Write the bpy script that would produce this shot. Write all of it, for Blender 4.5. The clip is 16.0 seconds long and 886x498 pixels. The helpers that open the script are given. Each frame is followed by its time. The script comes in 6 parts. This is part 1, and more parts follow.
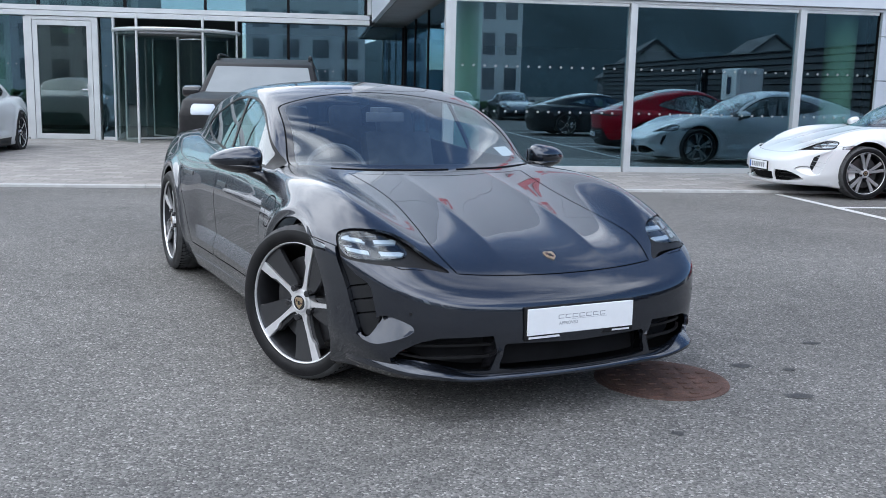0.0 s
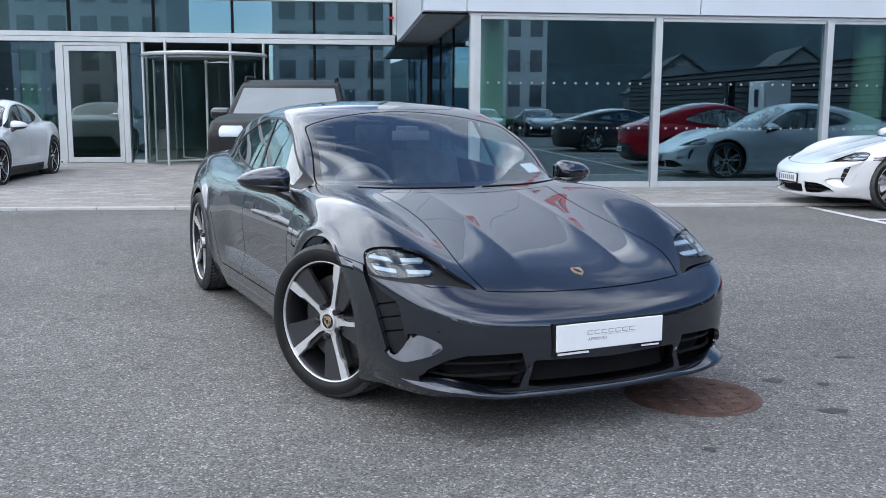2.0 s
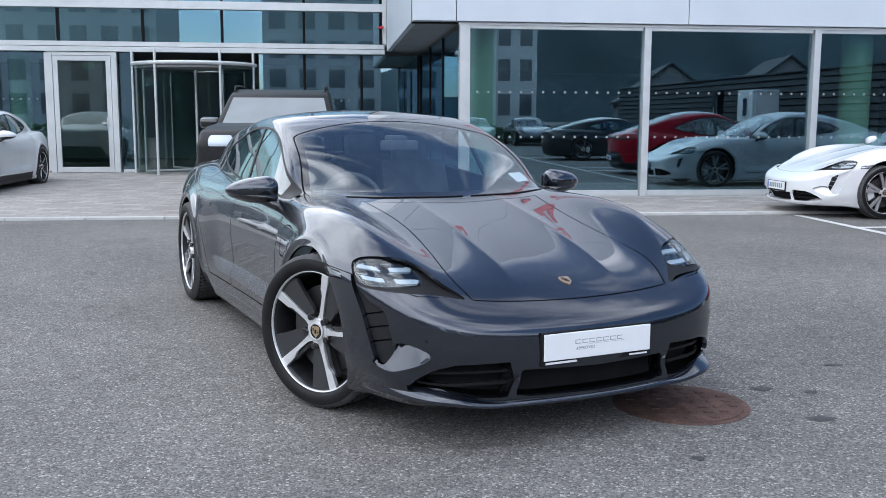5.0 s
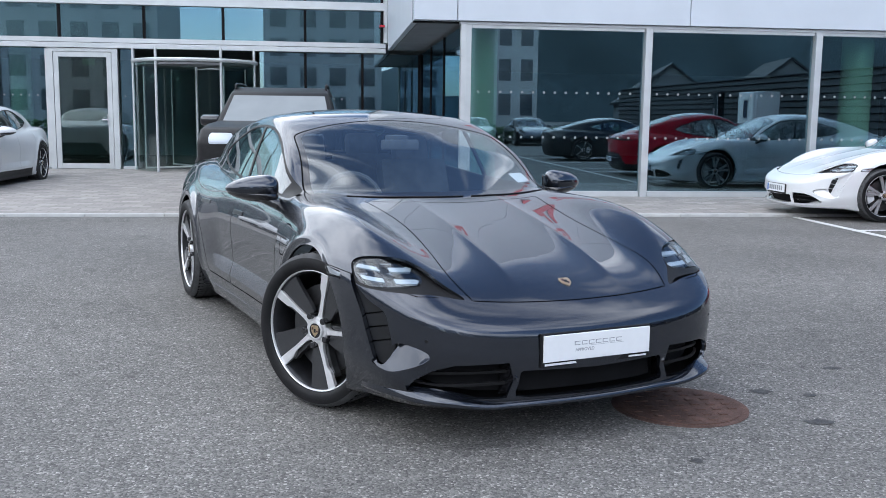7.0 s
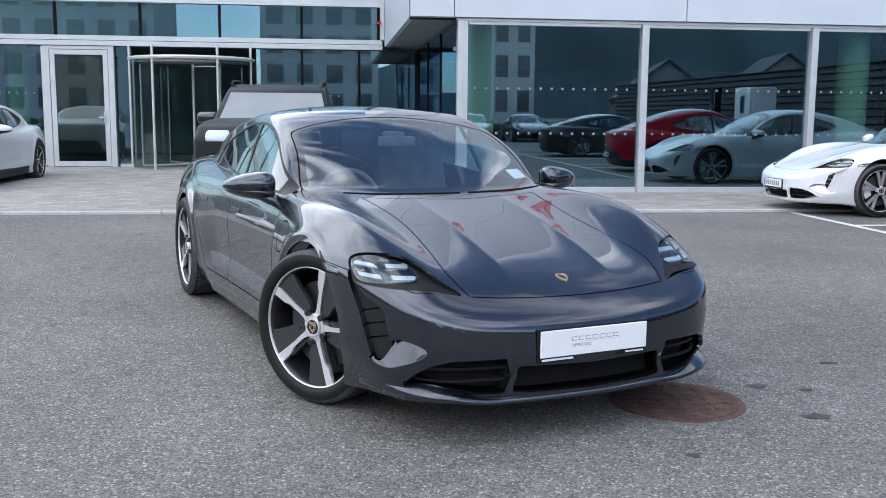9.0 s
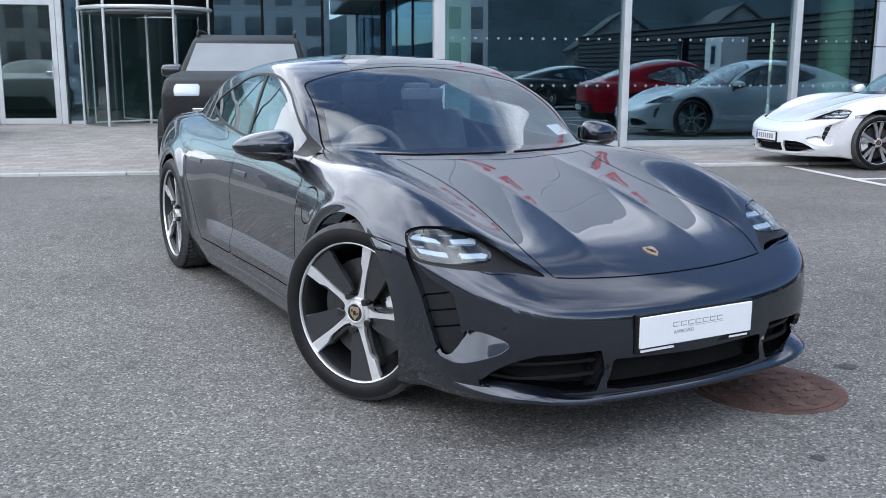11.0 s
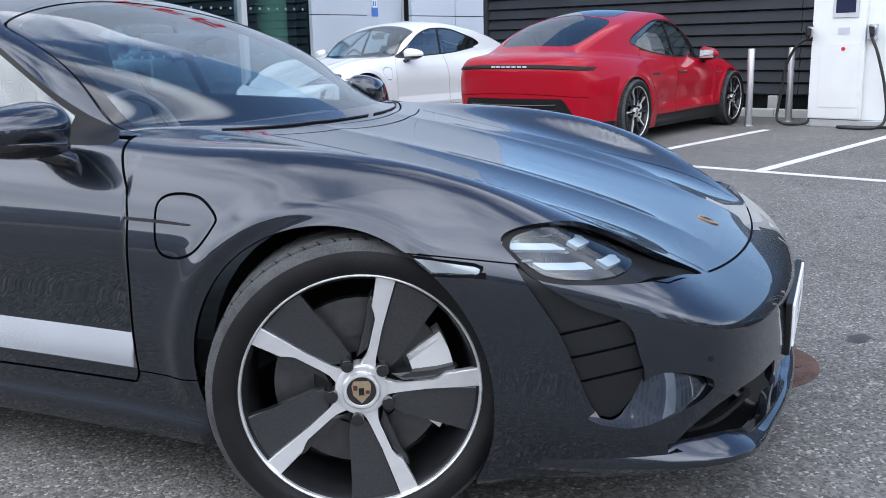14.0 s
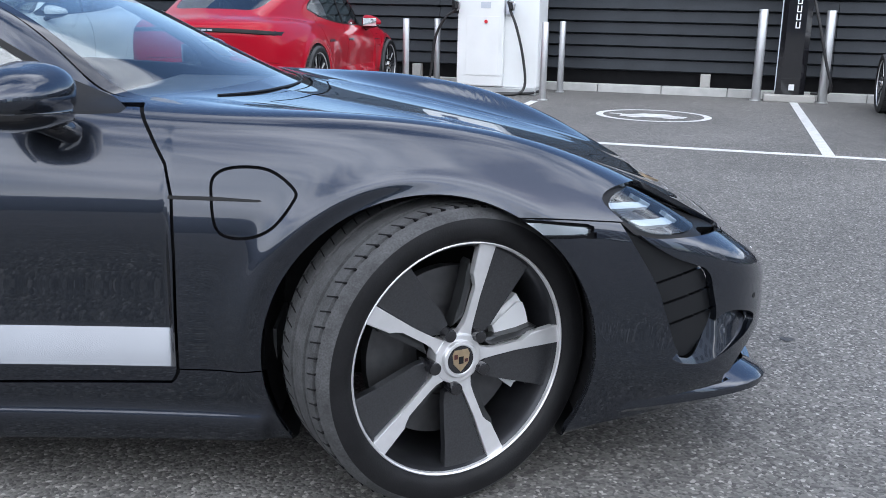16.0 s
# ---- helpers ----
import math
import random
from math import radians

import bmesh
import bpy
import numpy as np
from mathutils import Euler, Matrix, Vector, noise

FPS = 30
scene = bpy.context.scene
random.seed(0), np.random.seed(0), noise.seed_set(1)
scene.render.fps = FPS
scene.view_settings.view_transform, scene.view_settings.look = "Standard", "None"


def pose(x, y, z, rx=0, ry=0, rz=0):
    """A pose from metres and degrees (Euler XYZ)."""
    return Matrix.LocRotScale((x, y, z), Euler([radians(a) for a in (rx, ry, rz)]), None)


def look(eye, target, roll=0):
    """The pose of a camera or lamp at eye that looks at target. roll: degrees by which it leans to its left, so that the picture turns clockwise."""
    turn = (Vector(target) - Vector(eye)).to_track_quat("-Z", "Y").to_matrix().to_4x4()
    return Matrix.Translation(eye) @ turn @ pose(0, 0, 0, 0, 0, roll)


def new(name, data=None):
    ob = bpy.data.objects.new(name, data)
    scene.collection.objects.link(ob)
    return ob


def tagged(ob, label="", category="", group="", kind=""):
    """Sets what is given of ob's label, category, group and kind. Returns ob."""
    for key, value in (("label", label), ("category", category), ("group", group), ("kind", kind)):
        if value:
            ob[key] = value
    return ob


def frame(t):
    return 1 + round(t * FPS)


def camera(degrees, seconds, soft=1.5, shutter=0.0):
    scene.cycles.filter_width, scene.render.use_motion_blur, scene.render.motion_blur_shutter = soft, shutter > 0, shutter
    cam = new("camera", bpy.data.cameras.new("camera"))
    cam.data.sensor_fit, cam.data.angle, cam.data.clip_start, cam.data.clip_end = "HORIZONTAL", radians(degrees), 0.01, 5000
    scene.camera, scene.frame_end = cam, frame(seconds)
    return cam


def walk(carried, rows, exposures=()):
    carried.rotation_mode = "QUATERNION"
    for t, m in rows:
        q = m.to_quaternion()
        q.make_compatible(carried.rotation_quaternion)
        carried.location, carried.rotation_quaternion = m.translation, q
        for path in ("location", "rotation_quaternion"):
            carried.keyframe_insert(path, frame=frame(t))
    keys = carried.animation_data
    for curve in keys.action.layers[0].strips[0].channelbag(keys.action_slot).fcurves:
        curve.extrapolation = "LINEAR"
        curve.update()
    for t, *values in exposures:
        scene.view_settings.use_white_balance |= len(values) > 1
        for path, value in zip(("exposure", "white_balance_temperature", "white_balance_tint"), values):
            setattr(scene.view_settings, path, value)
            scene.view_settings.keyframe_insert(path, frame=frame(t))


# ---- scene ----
# camera and its walk
cam = camera(50.2, 16.0, soft=0.9)
PATH = [
    (0, (1.185, 1.157, 1.326), (1.452, 3.111, 0.997), 1.3),
    (0.5, (1.186, 1.162, 1.324), (1.444, 3.119, 1.003), 1.0),
    (1, (1.186, 1.159, 1.325), (1.436, 3.118, 1.008), 0.7),
    (1.5, (1.185, 1.149, 1.326), (1.427, 3.111, 1.019), 0.4),
    (2, (1.187, 1.155, 1.325), (1.396, 3.122, 1.032), 0.3),
    (2.5, (1.187, 1.145, 1.327), (1.392, 3.113, 1.039), 0.5),
    (3, (1.192, 1.149, 1.326), (1.415, 3.115, 1.038), 0.3),
    (3.5, (1.199, 1.151, 1.325), (1.434, 3.116, 1.041), 0.0),
    (4, (1.204, 1.15, 1.326), (1.432, 3.118, 1.051), -0.1),
    (6.5, (1.19, 1.158, 1.331), (1.423, 3.126, 1.056), 0.7),
    (7, (1.196, 1.156, 1.332), (1.426, 3.123, 1.056), 0.7),
    (7.5, (1.196, 1.159, 1.327), (1.432, 3.125, 1.05), 0.7),
    (8, (1.195, 1.153, 1.327), (1.431, 3.118, 1.043), 0.6),
    (8.5, (1.197, 1.156, 1.327), (1.437, 3.121, 1.039), 0.5),
    (9, (1.198, 1.149, 1.331), (1.433, 3.115, 1.048), 0.5),
    (9.5, (1.194, 1.15, 1.327), (1.428, 3.116, 1.046), 0.5),
    (9.7, (1.186, 1.169, 1.327), (1.421, 3.136, 1.047), 0.4),
    (11.8, (0.564, 2.509, 1.227), (1.199, 4.357, 0.8), -0.4),
    (12, (0.512, 2.689, 1.197), (1.29, 4.491, 0.813), -0.7),
    (12.5, (0.352, 3.094, 1.171), (1.323, 4.808, 0.825), 0.8),
    (13, (0.095, 3.402, 1.155), (1.333, 4.927, 0.783), -0.2),
    (13.5, (-0.113, 3.648, 1.126), (1.191, 5.101, 0.689), -0.5),
    (14, (-0.306, 3.901, 1.142), (1.156, 5.198, 0.717), -1.1),
    (14.5, (-0.566, 4.08, 1.154), (1.103, 5.084, 0.698), -2.2),
    (15, (-0.651, 4.35, 1.132), (1.097, 5.238, 0.739), -1.0),
    (15.5, (-0.698, 4.605, 1.134), (1.099, 5.362, 0.691), 0.9),
    (16, (-0.865, 4.887, 1.142), (0.995, 5.432, 0.649), 1.2),
]
walk(cam, [(t, look(eye, target, roll)) for t, eye, target, roll in PATH], [(0.0, 0.89, 6080, 10), (16.0, 1.0, 6080, 11)])

# daylight: bright broken cloud with a veiled sun
SUN_ELEVATION, SUN_AZIMUTH = radians(52), radians(205)
world = bpy.data.worlds.new("sky")
scene.world = world
world.use_nodes = True
wn, wl = world.node_tree.nodes, world.node_tree.links
wn.clear()
sky = wn.new("ShaderNodeTexSky")
sky.sky_type, sky.sun_disc = "NISHITA", False
sky.sun_elevation, sky.sun_rotation = SUN_ELEVATION, SUN_AZIMUTH
sky.air_density, sky.dust_density, sky.ozone_density = 1.0, 0.5, 2.6
coords = wn.new("ShaderNodeTexCoord")
stretch = wn.new("ShaderNodeMapping")
stretch.inputs["Scale"].default_value = (1.0, 1.0, 2.2)
clouds = wn.new("ShaderNodeTexNoise")
clouds.inputs["Scale"].default_value, clouds.inputs["Detail"].default_value, clouds.inputs["Roughness"].default_value = 1.5, 6, 0.5
cover = wn.new("ShaderNodeValToRGB")
cover.color_ramp.elements[0].position, cover.color_ramp.elements[1].position = 0.43, 0.56
veil = wn.new("ShaderNodeMix")
veil.data_type = "RGBA"
back = wn.new("ShaderNodeBackground")
back.inputs["Strength"].default_value = 0.11
out = wn.new("ShaderNodeOutputWorld")
wl.new(coords.outputs["Generated"], stretch.inputs["Vector"])
wl.new(stretch.outputs["Vector"], clouds.inputs["Vector"])
spread = wn.new("ShaderNodeVectorMath")
spread.operation = "DOT_PRODUCT"
spread.inputs[1].default_value = (-0.15, 0.0, 0.0)
bank = wn.new("ShaderNodeMath")
wl.new(coords.outputs["Generated"], spread.inputs[0])
wl.new(clouds.outputs["Fac"], bank.inputs[0])
wl.new(spread.outputs["Value"], bank.inputs[1])
wl.new(bank.outputs["Value"], cover.inputs["Fac"])
wl.new(cover.outputs["Color"], veil.inputs["Factor"])
billow = wn.new("ShaderNodeTexNoise")
billow.inputs["Scale"].default_value, billow.inputs["Detail"].default_value, billow.inputs["Roughness"].default_value = 3.4, 5, 0.5
tone = wn.new("ShaderNodeValToRGB")
tone.color_ramp.elements[0].position, tone.color_ramp.elements[1].position = 0.36, 0.66
tone.color_ramp.elements[0].color, tone.color_ramp.elements[1].color = (9.0, 9.4, 10.0, 1), (15.5, 15.7, 16.0, 1)
wl.new(stretch.outputs["Vector"], billow.inputs["Vector"])
wl.new(billow.outputs["Fac"], tone.inputs["Fac"])
wl.new(tone.outputs["Color"], veil.inputs["B"])
wl.new(sky.outputs["Color"], veil.inputs["A"])
wl.new(veil.outputs["Result"], back.inputs["Color"])
wl.new(back.outputs["Background"], out.inputs["Surface"])
sun_data = bpy.data.lights.new("sun", "SUN")
sun_data.energy, sun_data.angle, sun_data.color = 0.6, radians(90), (1.0, 0.97, 0.93)
sun = new("sun", sun_data)
sun_way = Vector((math.sin(SUN_AZIMUTH) * math.cos(SUN_ELEVATION), math.cos(SUN_AZIMUTH) * math.cos(SUN_ELEVATION), math.sin(SUN_ELEVATION)))
sun.matrix_world = look(tuple(sun_way * 60), (0, 0, 0))

# materials
def material(name, color, rough=0.5, metal=0.0, vary=0.0, scale=8.0, fine=0.0, fine_scale=200.0, bump=0.0, bump_scale=60.0, coat=0.0, coat_rough=0.03, other=None, rough_vary=0.0, shine=0.5):
    """A principled surface whose colour wanders between two tones at a coarse and a fine scale, with fine relief."""
    m = bpy.data.materials.new(name)
    m.use_nodes = True
    n, k = m.node_tree.nodes, m.node_tree.links
    p = n["Principled BSDF"]
    p.inputs["Base Color"].default_value = (*color, 1)
    p.inputs["Roughness"].default_value, p.inputs["Metallic"].default_value = rough, metal
    p.inputs["Coat Weight"].default_value, p.inputs["Coat Roughness"].default_value = coat, coat_rough
    c = n.new("ShaderNodeTexCoord")
    if vary or fine:
        dark = [v * (1 - vary) for v in color]
        light = other or [min(1, v * (1 + vary)) for v in color]
        t = n.new("ShaderNodeTexNoise")
        t.inputs["Scale"].default_value, t.inputs["Detail"].default_value = scale, 5
        k.new(c.outputs["Object"], t.inputs["Vector"])
        r = n.new("ShaderNodeValToRGB")
        r.color_ramp.elements[0].position, r.color_ramp.elements[1].position = 0.32, 0.68
        r.color_ramp.elements[0].color, r.color_ramp.elements[1].color = (*dark, 1), (*light, 1)
        k.new(t.outputs["Fac"], r.inputs["Fac"])
        last = r.outputs["Color"]
        if fine:
            g = n.new("ShaderNodeTexNoise")
            g.inputs["Scale"].default_value, g.inputs["Detail"].default_value = fine_scale, 2
            k.new(c.outputs["Object"], g.inputs["Vector"])
            span = n.new("ShaderNodeMapRange")
            span.inputs["From Min"].default_value, span.inputs["From Max"].default_value = 0.3, 0.7
            span.inputs["To Min"].default_value, span.inputs["To Max"].default_value = 1 - fine, 1 + fine
            k.new(g.outputs["Fac"], span.inputs["Value"])
            mul = n.new("ShaderNodeVectorMath")
            mul.operation = "SCALE"
            k.new(last, mul.inputs[0])
            k.new(span.outputs["Result"], mul.inputs["Scale"])
            last = mul.outputs["Vector"]
        k.new(last, p.inputs["Base Color"])
        if rough_vary:
            span = n.new("ShaderNodeMapRange")
            span.inputs["From Min"].default_value, span.inputs["From Max"].default_value = 0.3, 0.7
            span.inputs["To Min"].default_value, span.inputs["To Max"].default_value = rough - rough_vary, rough + rough_vary
            k.new(t.outputs["Fac"], span.inputs["Value"])
            k.new(span.outputs["Result"], p.inputs["Roughness"])
    if bump:
        b = n.new("ShaderNodeTexNoise")
        b.inputs["Scale"].default_value, b.inputs["Detail"].default_value = bump_scale, 4
        k.new(c.outputs["Object"], b.inputs["Vector"])
        f = n.new("ShaderNodeBump")
        f.inputs["Strength"].default_value, f.inputs["Distance"].default_value = bump, 0.01
        k.new(b.outputs["Fac"], f.inputs["Height"])
        k.new(f.outputs["Normal"], p.inputs["Normal"])
    p.inputs["Specular IOR Level"].default_value = shine
    return m


def glass(name, tint, rough=0.0, ior=1.5, sheen=(0.95, 0.98, 1.0)):
    """A thin pane: clear tinted see-through with a mirror reflection that grows with the slant."""
    m = bpy.data.materials.new(name)
    m.use_nodes = True
    n, k = m.node_tree.nodes, m.node_tree.links
    n.clear()
    o = n.new("ShaderNodeOutputMaterial")
    mix = n.new("ShaderNodeMixShader")
    clear = n.new("ShaderNodeBsdfTransparent")
    clear.inputs["Color"].default_value = (*tint, 1)
    gloss = n.new("ShaderNodeBsdfGlossy")
    gloss.inputs["Roughness"].default_value = rough
    gloss.inputs["Color"].default_value = (*sheen, 1)
    slant = n.new("ShaderNodeLayerWeight")
    slant.inputs["Blend"].default_value = 0.5
    steep = n.new("ShaderNodeMath")
    steep.operation = "POWER"
    steep.inputs[1].default_value = 5.0
    fres = n.new("ShaderNodeMapRange")
    fres.inputs["To Min"].default_value = ((ior - 1) / (ior + 1)) ** 2
    k.new(slant.outputs["Facing"], steep.inputs[0])
    k.new(steep.outputs["Value"], fres.inputs["Value"])
    k.new(fres.outputs["Result"], mix.inputs["Fac"])
    k.new(clear.outputs["BSDF"], mix.inputs[1])
    k.new(gloss.outputs["BSDF"], mix.inputs[2])
    k.new(mix.outputs["Shader"], o.inputs["Surface"])
    return m


def asphalt_material():
    m = bpy.data.materials.new("asphalt")
    m.use_nodes = True
    n, k = m.node_tree.nodes, m.node_tree.links
    p = n["Principled BSDF"]
    c = n.new("ShaderNodeTexCoord")
    stones = n.new("ShaderNodeTexVoronoi")
    stones.inputs["Scale"].default_value = 112
    tone = n.new("ShaderNodeSeparateColor")
    k.new(c.outputs["Object"], stones.inputs["Vector"])
    k.new(stones.outputs["Color"], tone.inputs["Color"])
    grit = n.new("ShaderNodeValToRGB")
    e = grit.color_ramp.elements
    e[0].position, e[0].color = 0.0, (0.060, 0.058, 0.055, 1)
    e[1].position, e[1].color = 1.0, (0.38, 0.366, 0.342, 1)
    mid = e.new(0.55)
    mid.color = (0.142, 0.137, 0.129, 1)
    late = e.new(0.90)
    late.color = (0.188, 0.182, 0.171, 1)
    k.new(tone.outputs["Red"], grit.inputs["Fac"])
    large = n.new("ShaderNodeTexNoise")
    large.inputs["Scale"].default_value, large.inputs["Detail"].default_value = 0.55, 6
    patch = n.new("ShaderNodeTexNoise")
    patch.inputs["Scale"].default_value, patch.inputs["Detail"].default_value, patch.inputs["Roughness"].default_value = 7.0, 8, 0.72
    k.new(c.outputs["Object"], large.inputs["Vector"])
    k.new(c.outputs["Object"], patch.inputs["Vector"])
    a = n.new("ShaderNodeMapRange")
    a.inputs["From Min"].default_value, a.inputs["From Max"].default_value, a.inputs["To Min"].default_value, a.inputs["To Max"].default_value = 0.3, 0.7, 0.80, 1.16
    b = n.new("ShaderNodeMapRange")
    b.inputs["From Min"].default_value, b.inputs["From Max"].default_value, b.inputs["To Min"].default_value, b.inputs["To Max"].default_value = 0.3, 0.7, 0.80, 1.18
    k.new(large.outputs["Fac"], a.inputs["Value"])
    k.new(patch.outputs["Fac"], b.inputs["Value"])
    both = n.new("ShaderNodeMath")
    both.operation = "MULTIPLY"
    k.new(a.outputs["Result"], both.inputs[0])
    k.new(b.outputs["Result"], both.inputs[1])
    mul = n.new("ShaderNodeVectorMath")
    mul.operation = "SCALE"
    k.new(grit.outputs["Color"], mul.inputs[0])
    k.new(both.outputs["Value"], mul.inputs["Scale"])
    # old oil spots and rubbed in dirt
    spot = n.new("ShaderNodeTexNoise")
    spot.inputs["Scale"].default_value, spot.inputs["Detail"].default_value, spot.inputs["Roughness"].default_value = 2.6, 7, 0.6
    k.new(c.outputs["Object"], spot.inputs["Vector"])
    oil = n.new("ShaderNodeMapRange")
    oil.inputs["From Min"].default_value, oil.inputs["From Max"].default_value, oil.inputs["To Min"].default_value, oil.inputs["To Max"].default_value = 0.63, 0.72, 1.0, 0.62
    k.new(spot.outputs["Fac"], oil.inputs["Value"])
    soiled = n.new("ShaderNodeVectorMath")
    soiled.operation = "SCALE"
    k.new(mul.outputs["Vector"], soiled.inputs[0])
    k.new(oil.outputs["Result"], soiled.inputs["Scale"])
    k.new(soiled.outputs["Vector"], p.inputs["Base Color"])
    p.inputs["Roughness"].default_value = 0.82
    f = n.new("ShaderNodeBump")
    f.inputs["Strength"].default_value, f.inputs["Distance"].default_value = 0.46, 0.0055
    k.new(stones.outputs["Distance"], f.inputs["Height"])
    f.invert = True
    k.new(f.outputs["Normal"], p.inputs["Normal"])
    return m


def paint(name, color, metal, flake, rough=0.32, ior=1.7, coat_rough=0.02):
    """Car paint: flaked base under a clear coat."""
    m = material(name, color, rough, metal, vary=flake, scale=900.0, coat=1.0, coat_rough=coat_rough)
    m.node_tree.nodes["Principled BSDF"].inputs["Coat IOR"].default_value = ior
    return m


def paving_material():
    """Small worn concrete blocks with sandy joints."""
    m = material("paving", (0.31, 0.295, 0.28), 0.8, vary=0.10, scale=2.2, fine=0.12, fine_scale=160)
    n, k = m.node_tree.nodes, m.node_tree.links
    p = n["Principled BSDF"]
    grain = p.inputs["Base Color"].links[0].from_socket
    c = n.new("ShaderNodeTexCoord")
    blocks = n.new("ShaderNodeTexBrick")
    blocks.inputs["Scale"].default_value = 1.0
    blocks.inputs["Brick Width"].default_value, blocks.inputs["Row Height"].default_value = 0.30, 0.20
    blocks.inputs["Mortar Size"].default_value, blocks.inputs["Mortar Smooth"].default_value = 0.012, 0.3
    blocks.inputs["Color1"].default_value, blocks.inputs["Color2"].default_value = (0.80, 0.79, 0.79, 1), (1.14, 1.12, 1.10, 1)
    blocks.inputs["Mortar"].default_value = (0.72, 0.70, 0.68, 1)
    k.new(c.outputs["Object"], blocks.inputs["Vector"])
    mul = n.new("ShaderNodeVectorMath")
    mul.operation = "MULTIPLY"
    k.new(grain, mul.inputs[0])
    k.new(blocks.outputs["Color"], mul.inputs[1])
    k.new(mul.outputs["Vector"], p.inputs["Base Color"])
    f = n.new("ShaderNodeBump")
    f.inputs["Strength"].default_value, f.inputs["Distance"].default_value = 0.5, 0.006
    f.invert = True
    k.new(blocks.outputs["Fac"], f.inputs["Height"])
    k.new(f.outputs["Normal"], p.inputs["Normal"])
    return m


ASPHALT = asphalt_material()
PAVING = paving_material()
OIL = material("oil_stain", (0.045, 0.044, 0.043), 0.6, vary=0.3, scale=30, fine=0.3, fine_scale=120, bump=0.3, bump_scale=120)
KERBSTONE = material("kerbstone", (0.46, 0.46, 0.45), 0.8, vary=0.12, scale=5, fine=0.1, bump=0.2)
WHITE_LINE = material("line_paint", (0.62, 0.62, 0.61), 0.7, vary=0.12, scale=9, fine=0.16, fine_scale=90, bump=0.4, bump_scale=140)
CLADDING = material("white_cladding", (0.54, 0.58, 0.63), 0.38, 0.15, vary=0.03, scale=1.5, fine=0.02)
SILVER_PANEL = material("silver_panel", (0.50, 0.54, 0.60), 0.42, 0.25, vary=0.05, scale=0.7, fine=0.03, fine_scale=60)
ALUMINIUM = material("aluminium_frame", (0.54, 0.56, 0.57), 0.35, 0.35, vary=0.05, scale=4)
STEEL = material("brushed_steel", (0.60, 0.61, 0.62), 0.38, 0.8, vary=0.05, scale=4)
# near-black for dark frames and as painted shade in joints, slits and recesses
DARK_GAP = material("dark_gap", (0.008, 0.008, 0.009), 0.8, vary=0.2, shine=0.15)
SOFFIT = material("grey_soffit", (0.20, 0.205, 0.215), 0.6, vary=0.08, scale=2)
LOUVRE = material("anthracite_louvre", (0.026, 0.030, 0.036), 0.6, 0.0, shine=0.25, vary=0.15, scale=2, fine=0.08, fine_scale=40, bump=0.05)
FACADE_GLASS = glass("facade_glass", (0.60, 0.72, 0.71), 0.0, 2.6, (0.58, 0.82, 1.0))
DOOR_GLASS = glass("door_glass", (0.58, 0.68, 0.65), 0.0, 2.0, (0.85, 0.98, 1.0))
GREEN_COLUMN = material("pale_green_column", (0.42, 0.60, 0.46), 0.5, vary=0.04, scale=3)
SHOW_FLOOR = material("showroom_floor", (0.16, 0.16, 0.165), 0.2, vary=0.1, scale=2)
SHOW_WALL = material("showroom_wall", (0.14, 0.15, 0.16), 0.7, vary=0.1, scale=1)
LOBBY_WALL = material("lobby_wall", (0.36, 0.42, 0.42), 0.6, vary=0.12, scale=0.8)
WHITE_DOT = material("frosted_dot", (0.24, 0.27, 0.27), 0.6, vary=0.03)
RUST = material("rusty_cast_iron", (0.105, 0.060, 0.047), 0.8, 0.2, vary=0.35, scale=9, fine=0.25, fine_scale=120, bump=0.5, bump_scale=90)
CHARGER_WHITE = material("white_powder_coat", (0.76, 0.78, 0.78), 0.4, vary=0.03, scale=3)
BLACK_PLASTIC = material("black_plastic", (0.012, 0.012, 0.013), 0.42, vary=0.2, scale=20, bump=0.05, bump_scale=400, shine=0.2)
GLOSS_BLACK = material("gloss_black", (0.010, 0.010, 0.012), 0.08, coat=0.8)
SCREEN = material("dark_screen", (0.02, 0.025, 0.06), 0.08, coat=0.5)
RED_SIGN = material("red_sign_letter", (0.55, 0.015, 0.03), 0.35, vary=0.04)
BLUE_SIGN = material("blue_sign", (0.05, 0.16, 0.50), 0.4, vary=0.05)
WHITE_SIGN = material("white_sign", (0.78, 0.79, 0.80), 0.4, vary=0.02)
# brighter metal that imitates sky reflected in the upward facing door insets
INSET_SHEEN = material("inset_sky_sheen", (0.25, 0.26, 0.28), 0.26, 1.0, vary=0.04, scale=6)
GREY_PAINT = paint("volcano_grey_paint", (0.027, 0.033, 0.047), 0.9, 0.06, 0.27, 1.60, 0.006)
# body grey darkened in colour for the shade inside the recessed vents
VENT_SHADE = material("shaded_vent_grey", (0.014, 0.015, 0.017), 0.35, 0.3, vary=0.1)
WHITE_PAINT = paint("white_paint", (0.72, 0.73, 0.74), 0.0, 0.01)
RED_PAINT = paint("red_paint", (0.33, 0.0, 0.012), 0.0, 0.08, 0.4, 1.26)
RED_PAINT.node_tree.nodes["Principled BSDF"].inputs["Specular IOR Level"].default_value = 0.15
BLACK_PAINT = paint("black_paint", (0.008, 0.008, 0.010), 0.3, 0.2, 0.3, 1.5)
SILVER_BLUE_PAINT = paint("silver_paint", (0.42, 0.46, 0.52), 0.6, 0.1)
CAR_GLASS = glass("windscreen_glass", (0.80, 0.88, 0.90), 0.0, 2.35)
SIDE_GLASS = glass("side_window_glass", (0.70, 0.82, 0.82), 0.0, 2.5)
DARK_GLASS = glass("tinted_glass", (0.16, 0.18, 0.19), 0.0, 2.2)
